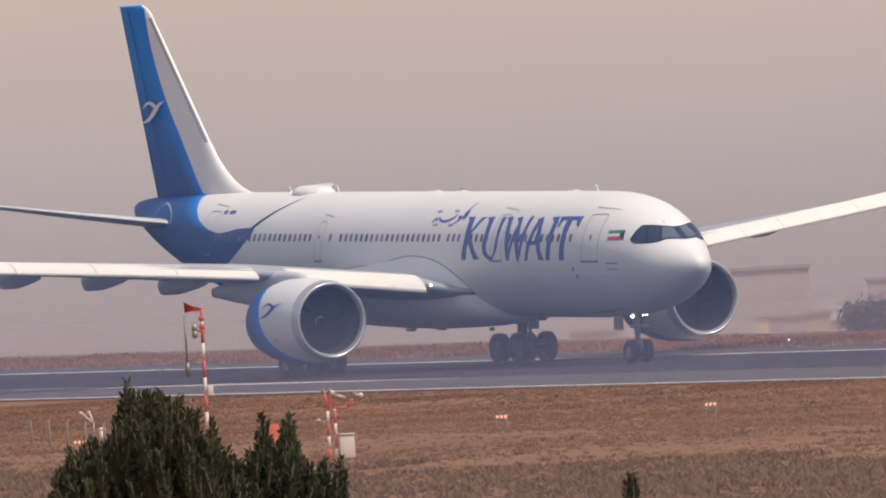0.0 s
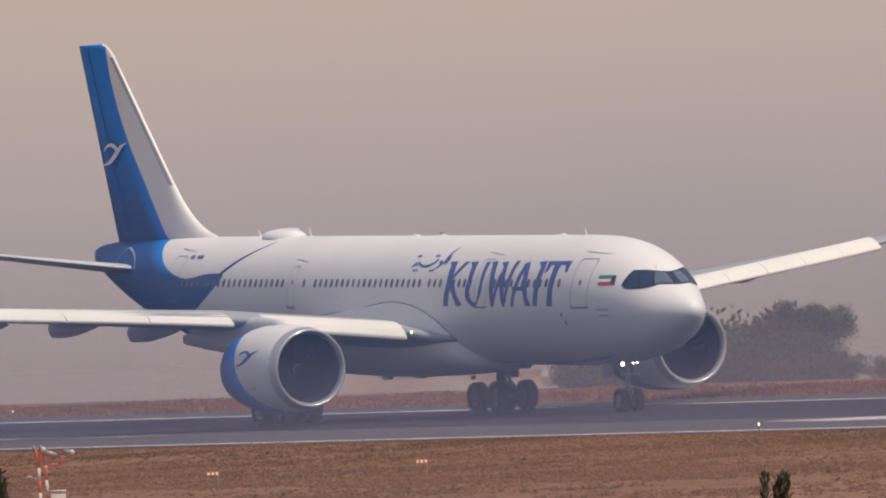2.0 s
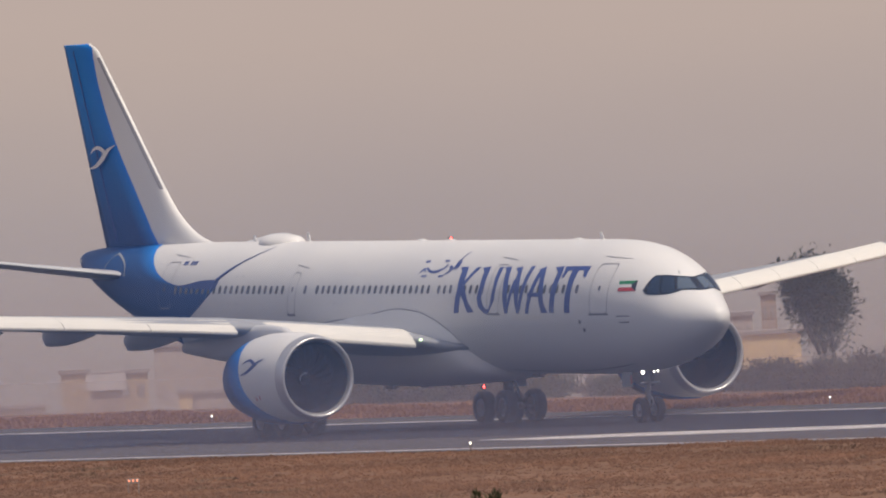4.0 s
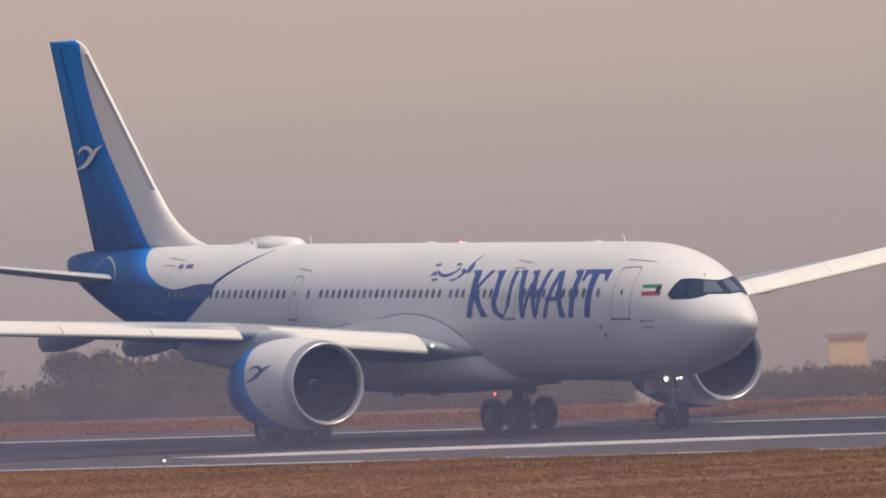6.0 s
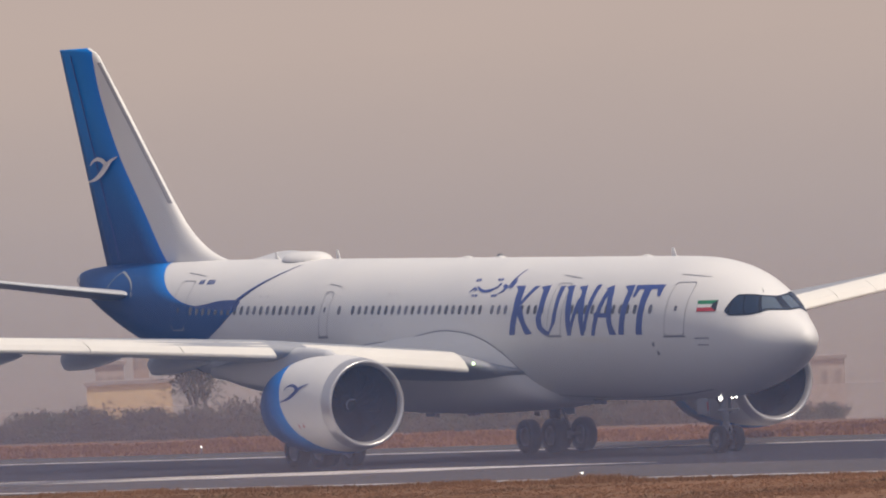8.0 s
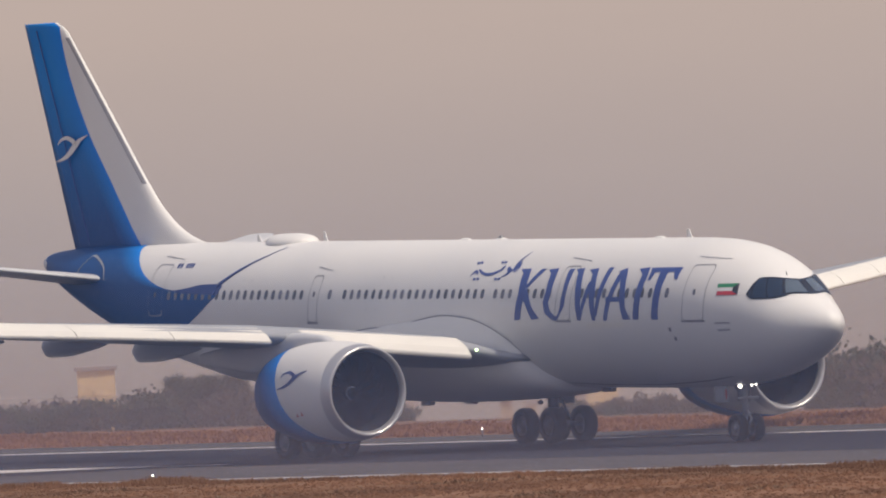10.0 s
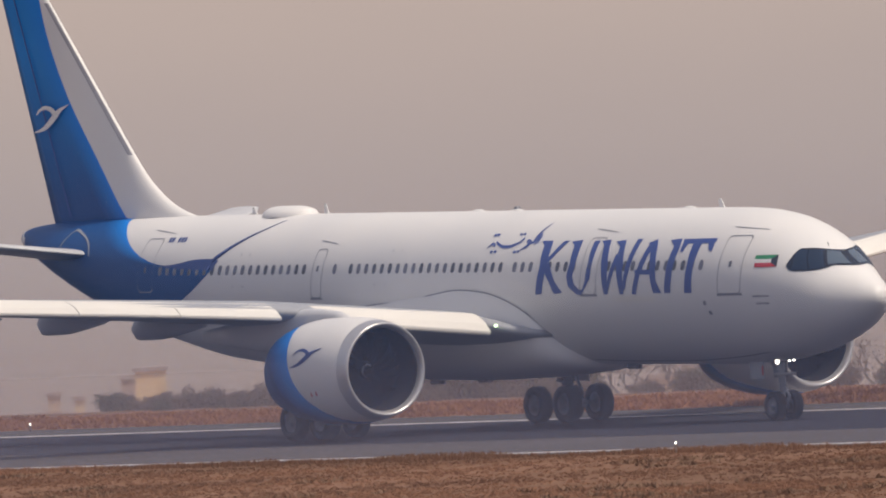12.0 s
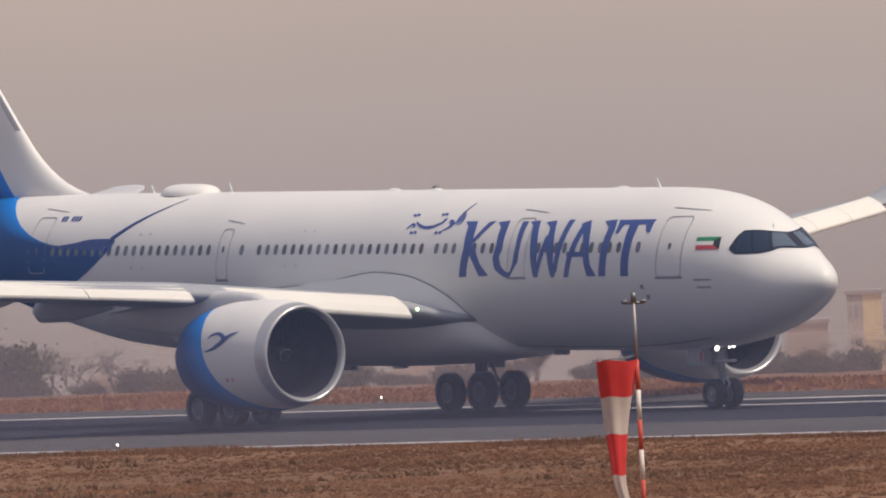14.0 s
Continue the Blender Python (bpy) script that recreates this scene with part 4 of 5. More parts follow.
def ground():
    xs = np.concatenate([[-4500, -2500, -1600], np.arange(-1300, 320, 20), [400, 800, 1500, 3000, 4500]])
    ys = np.concatenate([[-4500, -2500, -1200, -700], np.arange(-560, 210, 14), [260, 400, 800, 1500, 3000, 4500]])
    V, F = sheet([[(x, y, ground_z(x, y) - 0.03) for x in xs] for y in ys], flip=True)
    tagged(link_mesh("ground", V, F, DRY, label="dry brown grassland beside the runway"), category="ground", kind="structure")


def strip(name, y0, y1, z, mat, label, x0=-2400.0, x1=900.0, n=60):
    V, F = solid([[(x, y, z) for x in np.linspace(x0, x1, n)] for y in (y1, y0)], (0, 0, -0.02))
    return tagged(link_mesh(name, V, F, mat, smooth=False, label=label), category="runway", kind="structure")


ground()
strip("road_shoulder", -29.4, 17.5, 0.0, SHOULDER, "pale worn asphalt shoulder of the runway")
strip("road", -13.0, 9.0, 0.006, ASPHALT, "dark rubber-stained asphalt runway")
strip("marking_1", -27.8, -26.95, 0.006, PAINT, "worn white side stripe on the runway")
strip("marking_2", 8.7, 9.6, 0.012, PAINT, "worn white side stripe on the runway")


def streak(x0, x1, y0, y1, wide):
    """A long tapering pale marking on the tarmac."""
    t = np.linspace(0, 1, 40)
    w = wide * np.clip(np.minimum(t * 7.0, (1 - t) * 3.0), 0.02, 1) / 2
    x, y = x0 + (x1 - x0) * t, y0 + (y1 - y0) * t
    V, F = solid([np.stack([x, y + w, 0 * x + 0.014], -1), np.stack([x, y - w, 0 * x + 0.014], -1)], (0, 0, -0.01))
    tagged(link_mesh("marking_3", V, F, PAINT, smooth=False, label="faded pale taxi marking on the tarmac"), category="marking", kind="structure")


streak(-640.0, -588.0, -17.6, -10.6, 4.8)
streak(-745.0, -700.0, -15.4, -15.0, 1.2)
streak(-520.0, -470.0, 2.8, 2.6, 0.7)


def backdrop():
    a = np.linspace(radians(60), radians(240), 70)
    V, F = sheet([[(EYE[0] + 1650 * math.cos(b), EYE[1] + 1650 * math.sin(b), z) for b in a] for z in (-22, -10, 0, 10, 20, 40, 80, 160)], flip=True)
    tagged(link_mesh("backdrop", V, F, haze_material(), label="glowing backdrop painted as pinkish grey distant haze"), category="haze", kind="structure")


def haze_sheet(name, ends, foot, haze_tint, density, z_full, z_gone, label, x_from=-650.0, x_to=-460.0, clearer=1.0):
    """A flat tinted sheet between two places, added to stand in for haze: mostly clear, it scatters the sun's and the
    sky's light, thins out upwards and clears along x.
    """
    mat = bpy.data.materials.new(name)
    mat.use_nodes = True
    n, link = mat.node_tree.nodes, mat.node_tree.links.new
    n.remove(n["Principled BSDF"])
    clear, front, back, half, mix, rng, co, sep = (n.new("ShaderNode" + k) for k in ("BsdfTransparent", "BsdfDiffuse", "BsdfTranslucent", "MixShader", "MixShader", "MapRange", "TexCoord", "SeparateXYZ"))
    front.inputs[0].default_value = back.inputs[0].default_value = (*haze_tint, 1)
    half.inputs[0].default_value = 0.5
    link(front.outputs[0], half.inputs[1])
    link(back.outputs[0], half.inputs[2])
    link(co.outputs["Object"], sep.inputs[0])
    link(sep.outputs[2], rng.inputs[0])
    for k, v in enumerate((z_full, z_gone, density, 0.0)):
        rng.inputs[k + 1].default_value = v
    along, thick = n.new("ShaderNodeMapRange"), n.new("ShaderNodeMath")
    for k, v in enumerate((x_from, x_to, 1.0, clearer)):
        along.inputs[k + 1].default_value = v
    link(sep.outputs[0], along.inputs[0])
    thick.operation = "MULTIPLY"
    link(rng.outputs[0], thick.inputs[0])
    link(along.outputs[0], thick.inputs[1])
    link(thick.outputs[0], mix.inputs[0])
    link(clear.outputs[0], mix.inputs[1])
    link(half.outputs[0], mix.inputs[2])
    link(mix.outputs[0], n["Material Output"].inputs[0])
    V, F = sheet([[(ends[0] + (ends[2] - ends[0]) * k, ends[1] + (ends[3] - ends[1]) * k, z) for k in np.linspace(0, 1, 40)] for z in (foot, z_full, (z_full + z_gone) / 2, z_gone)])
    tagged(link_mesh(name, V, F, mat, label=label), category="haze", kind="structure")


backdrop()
# See-through sheets added as haze; 2 and 4 stand before the airliner.
haze_sheet("backdrop_haze_1", (-1500, 38, 200, 38), -1.0, (0.88, 0.74, 0.67), 0.25, 2.0, 10.0, "see-through tinted sheet for haze behind the far verge")
haze_sheet("backdrop_haze_3", (-1500, 170, 200, 170), -27.0, (0.94, 0.74, 0.62), 0.36, -3.0, 6.0, "see-through tinted sheet for thick haze over the valley")
haze_sheet("backdrop_haze_2", (-1500, -28.8, 200, -28.8), -1.0, (0.30, 0.50, 0.98), 0.275, 2.0, 16.0, "see-through bluish sheet for haze along the runway", clearer=0.52)
haze_sheet("backdrop_haze_4", (-620, -342, -280, -29), -1.0, (0.78, 0.60, 0.52), 0.24, 3.0, 7.0, "see-through tinted sheet for thin haze before the runway", -405.0, -362.0, 0.30)


# ---------------------------------------------------------------- grass and scrub
def tufts(name, spots, mat, label, blades=6, tall=0.3, lean=0.5, wide=0.03, seed=3):
    """Clumps of blades, each a narrow triangle; spots: x, y, size."""
    rng = np.random.default_rng(seed)
    spots = np.asarray(spots, float)
    n = len(spots) * blades
    c = np.repeat(spots, blades, 0)
    ang, out = rng.uniform(0, 2 * math.pi, n), rng.uniform(0.0, lean, n)
    h = tall * c[:, 2] * rng.uniform(0.55, 1.15, n)
    base = c[:, :2] + rng.normal(0, 0.10, (n, 2)) * c[:, 2:3]
    z = np.array([ground_z(x, y) for x, y in base]) - 0.05
    w = wide * c[:, 2] * rng.uniform(0.6, 1.4, n)
    side_dir = rng.uniform(0, 2 * math.pi, n)
    p0 = np.stack([base[:, 0] + w * np.cos(side_dir), base[:, 1] + w * np.sin(side_dir), z], -1)
    p1 = np.stack([base[:, 0] - w * np.cos(side_dir), base[:, 1] - w * np.sin(side_dir), z], -1)
    p2 = np.stack([base[:, 0] + out * h * np.cos(ang), base[:, 1] + out * h * np.sin(ang), z + h], -1)
    V = np.stack([p0, p1, p2], 1).reshape(-1, 3)
    me = bpy.data.meshes.new(name)
    me.from_pydata(V.tolist(), [], [(3 * i, 3 * i + 1, 3 * i + 2) for i in range(n)])
    me.materials.append(mat)
    ob = tagged(new(name, me), label, "grass", kind="stuff")
    return ob


def field_spots(count, x0, x1, y0, y1, seed, clump=0.08, low=0.5):
    rng = np.random.default_rng(seed)
    out = []
    while len(out) < count:
        x, y = rng.uniform(x0, x1), rng.uniform(y0, y1)
        v = noise.noise((x * clump, y * clump, seed)) + 0.5 * noise.noise((x * 0.35, y * 0.35, seed + 5))
        if v + rng.uniform(-0.5, 0.5) > -0.42:
            out.append((x, y, low + 0.7 * max(v, 0) + rng.uniform(0, 0.35)))
    return out


near_spots = field_spots(42000, -700, -400, -75, -29.8, 1) + field_spots(27000, -640, -360, -130, -60, 2, 0.05)
tufts("dry_grass", near_spots, STRAW, "dry golden brown grass on rough ground", tall=0.115, lean=2.4, wide=0.11)
tufts("verge_grass", field_spots(4200, -600, -430, -31.5, -29.6, 4, 0.15, 0.5), STRAW, "taller dry grass along the tarmac's edge", tall=0.24, wide=0.04, seed=5)
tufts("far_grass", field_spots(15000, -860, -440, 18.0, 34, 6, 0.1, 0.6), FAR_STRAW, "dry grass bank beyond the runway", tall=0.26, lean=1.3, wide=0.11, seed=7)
rng_scrub = np.random.default_rng(11)
scrub_spots = []
for k in range(110):
    cx, cy = rng_scrub.uniform(-690, -420), rng_scrub.uniform(-112, -33)
    for j in range(int(rng_scrub.integers(8, 26))):
        scrub_spots.append((cx + rng_scrub.normal(0, 0.9), cy + rng_scrub.normal(0, 1.0), rng_scrub.uniform(0.5, 1.1)))
tufts("low_scrub", scrub_spots, SCRUB, "dark low scrub among the dry grass", blades=9, tall=0.20, lean=1.6, wide=0.08, seed=9)
DARK_SCRUB = material("dark_dead_scrub", (0.125, 0.073, 0.058), 0.95, vary=0.3, scale=0.2)
dark_spots = [p for p in field_spots(15000, -600, -410, -150, -88, 13, 0.05, 0.5) if p[1] < -101 + 10 * noise.noise((p[0] * 0.07, 3.0, 1.0))]
tufts("dark_scrub", dark_spots, DARK_SCRUB, "dark purplish brown dead scrub on lower ground", blades=8, tall=0.30, lean=1.6, wide=0.09, seed=14)


# ---------------------------------------------------------------- trees and bushes
def foliage(name, color, second, per=0.15):
    return material(name, color, 0.9, vary=0.25, scale=0.5, second=second, spread=0.4, per_object=per)


# Far leaves and bark are greyed: distance haze is put into their colour.
HAZY_GREEN = thin_leafy(foliage("haze_greyed_foliage", (0.075, 0.092, 0.070), (0.100, 0.105, 0.085)))
HAZY_BROWN = thin_leafy(foliage("haze_greyed_dry_foliage", (0.105, 0.088, 0.080), (0.130, 0.108, 0.095)))
HAZY_BARK = material("haze_greyed_bark", (0.13, 0.115, 0.112), 0.95, vary=0.2, scale=2)
NEAR_GREEN = thin_leafy(foliage("dark_shrub_leaf", (0.026, 0.036, 0.018), (0.062, 0.062, 0.026)), 0.3)
NEAR_BARK = material("shrub_bark", (0.09, 0.07, 0.05), 0.95, vary=0.3, scale=9)


def leaf_mesh(name, centres, normals_up, size, mat, parent, seed, long=1.0, label="", thin=0.32, stray=0.45):
    """Small pointed leaves: a rhombus each, turned at random about the given directions."""
    rng = np.random.default_rng(seed)
    c = np.asarray(centres, float)
    n = len(c)
    d = np.asarray(normals_up, float) + rng.normal(0, stray, (n, 3))
    d /= np.linalg.norm(d, axis=1)[:, None]
    s = np.cross(d, rng.normal(0, 1, (n, 3)))
    s /= np.linalg.norm(s, axis=1)[:, None]
    L = size * rng.uniform(0.7, 1.3, n)[:, None]
    a, b = d * L * long, s * L * thin
    V = np.stack([c, c + a * 0.5 + b, c + a, c + a * 0.5 - b], 1).reshape(-1, 3)
    return link_mesh(name, V.tolist(), [(4 * i, 4 * i + 1, 4 * i + 2, 4 * i + 3) for i in range(n)], mat, parent, smooth=False, label=label)


def limb(bm, a, b, r0, r1, seg=6):
    tube(bm, a, b, r0, r1, seg)


def tree(name, height, spread, seed, leaf_mat, leaves=2600, bare=0.0, low=0.15, leaf=0.16):
    """Trunk, forking limbs and a ragged crown of leaf clumps."""
    rng = random.Random(seed)
    top = new(name)
    bm = bmesh.new()
    tips = []

    def grow(p, d, length, r, depth):
        q = p + d * length
        limb(bm, p, q, r, r * 0.65)
        if depth == 0:
            tips.append(q)
            return
        tips.append(p.lerp(q, 0.7))
        for k in range(rng.choice((2, 3, 3))):
            e = (d + Vector((rng.gauss(0, 0.55), rng.gauss(0, 0.55), rng.gauss(0.12, 0.3)))).normalized()
            e.x, e.y = e.x * spread, e.y * spread
            grow(q, e.normalized(), length * rng.uniform(0.6, 0.85), r * 0.62, depth - 1)
    for k in range(rng.choice((2, 3, 4))):
        grow(Vector((rng.gauss(0, 0.15), rng.gauss(0, 0.15), -0.2)), Vector((rng.gauss(0, 0.35 * spread), rng.gauss(0, 0.35 * spread), 1)).normalized(), height * 0.30, height * 0.022, 4)
    big = max(t.z for t in tips)
    for v in bm.verts:
        v.co *= height / big
    tips = [t * (height / big) for t in tips]
    part("trunk", bm, HAZY_BARK, top, "branches greyed for haze")
    if leaves:
        c, d = [], []
        for k in range(leaves):
            t = rng.choice(tips)
            if t.z < height * low:
                continue
            o = Vector((rng.gauss(0, 1), rng.gauss(0, 1), rng.gauss(0, 0.8))) * height * 0.065
            c.append(t + o)
            d.append((o.normalized() + Vector((0, 0, 0.3))))
        leaf_mesh("crown", c, d, leaf, leaf_mat, top, seed, 1.2, "ragged crown greyed for haze")
    return top


def bush(name, height, wide, seed, leaf_mat, leaves=900, leaf=0.13):
    rng = random.Random(seed)
    top = new(name)
    bm = bmesh.new()
    c, d = [], []
    for k in range(14):
        a, l = rng.uniform(0, 6.28), rng.uniform(0.2, 1.0)
        tip = Vector((math.cos(a) * wide * l * 0.5, math.sin(a) * wide * l * 0.5, height * rng.uniform(0.55, 1.0) * (1 - 0.35 * l * l)))
        limb(bm, Vector((tip.x * 0.2, tip.y * 0.2, -0.15)), tip, 0.025, 0.008, 5)
        for j in range(leaves // 14):
            t = rng.uniform(0.05, 1.05)
            p = Vector((tip.x * (0.2 + 0.8 * t), tip.y * (0.2 + 0.8 * t), tip.z * t)) + Vector((rng.gauss(0, 0.14), rng.gauss(0, 0.14), rng.gauss(0, 0.09))) * wide * 0.6
            p.z = max(p.z, 0.02)
            c.append(p)
            d.append(Vector((rng.gauss(0, 0.5), rng.gauss(0, 0.5), 0.8)))
    part("stem", bm, HAZY_BARK, top)
    leaf_mesh("crown", c, d, leaf, leaf_mat, top, seed, 1.2, "leaf mass greyed for haze")
    return top


def put(ob, x, y, turn=0.0, size=1.0, sink=0.05):
    ob.matrix_basis = pose(x, y, ground_z(x, y) - sink, 0, 0, turn) @ Matrix.Diagonal((size, size, size, 1))
    return ob


def background_plants():
    kinds = []
    for k in range(6):
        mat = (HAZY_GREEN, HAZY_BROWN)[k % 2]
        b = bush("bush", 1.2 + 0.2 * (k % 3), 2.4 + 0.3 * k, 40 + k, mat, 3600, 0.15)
        kinds.append(tagged(b, ("low green bush greyed for haze, in a hedge beyond the runway", "low brown bush greyed for haze, in a hedge beyond the runway")[k % 2], "bush", "hedge beyond the runway"))
    rng = random.Random(5)
    used = [False] * 6
    x = -772.0
    while x < -470:
        x += rng.uniform(0.7, 1.9) if x < -672 else rng.uniform(0.8, 1.9)
        if -668 < x < -655 or -712 < x < -702 and rng.random() < 0.5:
            continue
        k = rng.randrange(6)
        y, turn = rng.uniform(41, 48), rng.uniform(0, 360)
        size = rng.uniform(0.75, 1.15) if x < -672 else rng.uniform(0.35, 0.80)
        if -690 < x < -672:
            size *= 1.25
        m = pose(x, y, ground_z(x, y) - 0.30, 0, 0, turn) @ Matrix.Diagonal((size, size, size, 1))
        if used[k]:
            copy_thing(kinds[k], m).matrix_basis = m
        else:
            kinds[k].matrix_basis, used[k] = m, True
    for x, k, size in ((-632.0, 1, 1.45), (-629.6, 4, 1.75), (-627.0, 2, 1.9), (-624.2, 5, 1.75), (-621.0, 2, 1.8), (-617.5, 4, 1.5), (-769.0, 0, 1.2), (-766.0, 2, 1.6), (-762.5, 4, 1.9), (-759.0, 5, 2.0), (-755.5, 2, 1.8), (-752.0, 4, 1.3)):
        m = pose(x, 45, ground_z(x, 45) - 0.3, 0, 0, x * 29 % 360) @ Matrix.Diagonal((size, size, size, 1))
        copy_thing(kinds[k], m).matrix_basis = m
    big = tagged(put(tree("tree", 4.2, 1.25, 3, HAZY_GREEN, 26000, leaf=0.13), -758.5, 48, 40, 0.80), "spreading green tree greyed for haze beyond the runway", "tree")
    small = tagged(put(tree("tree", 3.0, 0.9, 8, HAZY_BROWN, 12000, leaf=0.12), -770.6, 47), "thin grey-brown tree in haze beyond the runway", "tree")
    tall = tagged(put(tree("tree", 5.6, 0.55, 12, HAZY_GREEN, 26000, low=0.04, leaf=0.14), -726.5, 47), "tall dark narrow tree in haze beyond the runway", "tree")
    for x, y, s, src in ((-687.5, 47, 0.50, big), (-684.5, 46, 0.52, big), (-679.0, 47, 0.50, small), (-675.5, 46, 0.42, big), (-641.0, 46, 0.26, big), (-636.5, 46, 0.30, small),
                         (-587.0, 47, 0.36, big), (-583.0, 47, 0.42, small), (-706.0, 47, 0.35, small), (-719.0, 48, 0.36, small)):
        m = pose(x, y, ground_z(x, y) - 0.05, 0, 0, x * 37 % 360) @ Matrix.Diagonal((s, s, s, 1))
        copy_thing(src, m).matrix_basis = m
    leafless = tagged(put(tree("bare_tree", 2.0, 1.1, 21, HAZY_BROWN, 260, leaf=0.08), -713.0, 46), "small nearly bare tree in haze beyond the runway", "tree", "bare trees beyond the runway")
    for k in range(26):
        x = rng.uniform(-640, -480) if k > 6 else rng.uniform(-712, -650)
        y = rng.uniform(42, 47)
        s = rng.uniform(0.5, 1.0)
        m = pose(x, y, ground_z(x, y) - 0.05, 0, 0, rng.uniform(0, 360)) @ Matrix.Diagonal((s, s, s, 1))
        copy_thing(leafless, m).matrix_basis = m


background_plants()


def shrub_sprig(c, d, bm, p, q, rng, wide):
    """One upright twig with a sleeve of narrow leaves."""
    limb(bm, p, q, 0.012, 0.004, 5)
    n = int(40 + 240 * (q - p).length)
    for k in range(n):
        t = (k + rng.random()) / n
        a = rng.uniform(0, 6.28)
        o = Vector((math.cos(a), math.sin(a), 0)) * wide * 0.2 * (1.1 - 0.5 * t)
        c.append(p.lerp(q, 0.1 + 0.9 * t) + o)
        d.append((q - p).normalized() * 1.1 + o.normalized() * 0.55)


def foreground_shrub():
    """A dense evergreen shrub on the mound; only its crown reaches into view."""
    ox, oy = -85.85, -318.0
    gz = ground_z(ox, oy)
    right = Vector((0.443, 0.897, 0))
    away = Vector((-0.897, 0.443, 0))
    top = tagged(new("shrub"), "dense dark green evergreen shrub with upright twigs", "shrub")
    top.location = (ox, oy, gz)
    rng = random.Random(17)
    bm, c, d = bmesh.new(), [], []
    # outline of the crown: sideways place and height of its top
    us = [-0.84, -0.73, -0.58, -0.47, -0.39, -0.31, -0.13, -0.02, 0.06, 0.12, 0.21, 0.31, 0.38, 0.45, 0.52, 0.62, 0.74]
    hs = [9.22, 9.43, 9.48, 9.53, 9.76, 9.70, 9.67, 9.59, 9.52, 9.38, 9.38, 9.52, 9.42, 9.52, 9.38, 9.27, 9.20]
    for k in range(640):
        u = rng.uniform(-0.84, 0.72)
        v = rng.gauss(0, 0.30)
        h = float(np.interp(u, us, hs)) - gz
        h = h - abs(rng.gauss(0, 0.16)) - 0.25 * v * v - (0.0 if rng.random() < 0.35 else rng.uniform(0.0, 0.85))
        tip = right * u + away * v + Vector((0, 0, h))
        root = tip - Vector((rng.gauss(0, 0.04), rng.gauss(0, 0.04), rng.uniform(0.22, 0.40))) - right * u * 0.10
        shrub_sprig(c, d, bm, root, tip, rng, 0.07)
    for u, h in ((-0.39, 9.84), (-0.31, 9.77), (-0.22, 9.77), (-0.12, 9.74), (-0.02, 9.66), (0.05, 9.61), (-0.72, 9.49), (-0.58, 9.53), (0.31, 9.62), (0.33, 9.57), (0.45, 9.61), (0.47, 9.56), (0.62, 9.36), (0.71, 9.37), (0.73, 9.30)):
        tip = right * u + Vector((0, 0, h - gz))
        shrub_sprig(c, d, bm, tip - Vector((0.01, 0.02, 0.30)) - right * 0.05 * u, tip, rng, 0.06)
    for k in range(110):
        u = rng.uniform(-0.84, 0.74)
        tip = right * u + away * rng.gauss(0, 0.2) + Vector((0, 0, float(np.interp(u, us, hs)) - gz + rng.uniform(-0.10, 0.07)))
        shrub_sprig(c, d, bm, tip - Vector((0.02, 0.02, rng.uniform(0.2, 0.36))) - right * rng.gauss(0, 0.03), tip, rng, 0.07)
    for k in range(9):
        a = rng.uniform(0, 6.28)
        limb(bm, Vector((0.1 * math.cos(a), 0.1 * math.sin(a), -0.2)), Vector((0.6 * math.cos(a), 0.6 * math.sin(a), 3.0)), 0.06, 0.03, 7)
    part("trunk", bm, NEAR_BARK, top, "brown twigs")
    leaf_mesh("crown", c, d, 0.040, NEAR_GREEN, top, 5, 1.0, "dark green narrow leaves", 0.15, 0.3)
    # lone shoots of neighbouring shrubs
    for x, y, z, n in ((-84.88, -316.0, 9.19, 3), (-83.80, -313.95, 9.37, 2), (-83.79, -313.92, 9.37, 2)):
        g = ground_z(x, y)
        one = tagged(new("shrub_shoot"), "single dark green upright shoot of a shrub", "shrub", "lone shoots")
        one.location = (x, y, g)
        bm, c, d = bmesh.new(), [], []
        limb(bm, Vector((0, 0, -0.2)), Vector((0, 0, z - g - 0.2)), 0.03, 0.012, 6)
        for k in range(n):
            tip = Vector((rng.gauss(0, 0.015), rng.gauss(0, 0.03), z - g - 0.03 * k))
            shrub_sprig(c, d, bm, tip - Vector((0.02, 0.0, 0.32)), tip, rng, 0.08)
        part("stem", bm, NEAR_BARK, one)
        leaf_mesh("leaves", c, d, 0.045, NEAR_GREEN, one, 6, thin=0.14, stray=0.25)


foreground_shrub()


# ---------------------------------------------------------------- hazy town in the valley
# Haze is mixed into these colours; the bright yellow plaster has sunlight painted in.
PALE_WALL = material("haze_toned_pale_plaster", (0.56, 0.42, 0.30), 0.9, vary=0.08, scale=0.3)
SUN_TONED = material("sun_toned_yellow_plaster", (0.88, 0.66, 0.38), 0.9, vary=0.08, scale=0.3)
PINK_WALL = material("haze_toned_pinkish_plaster", (0.44, 0.34, 0.30), 0.9, vary=0.08, scale=0.3)
GREY_WALL = material("haze_toned_grey_plaster", (0.52, 0.455, 0.44), 0.9, vary=0.08, scale=0.3)
ROOF = material("haze_toned_roof", (0.37, 0.33, 0.335), 0.9, vary=0.1, scale=0.4)
DIM = material("haze_toned_pane", (0.34, 0.31, 0.315), 0.7, vary=0.1)


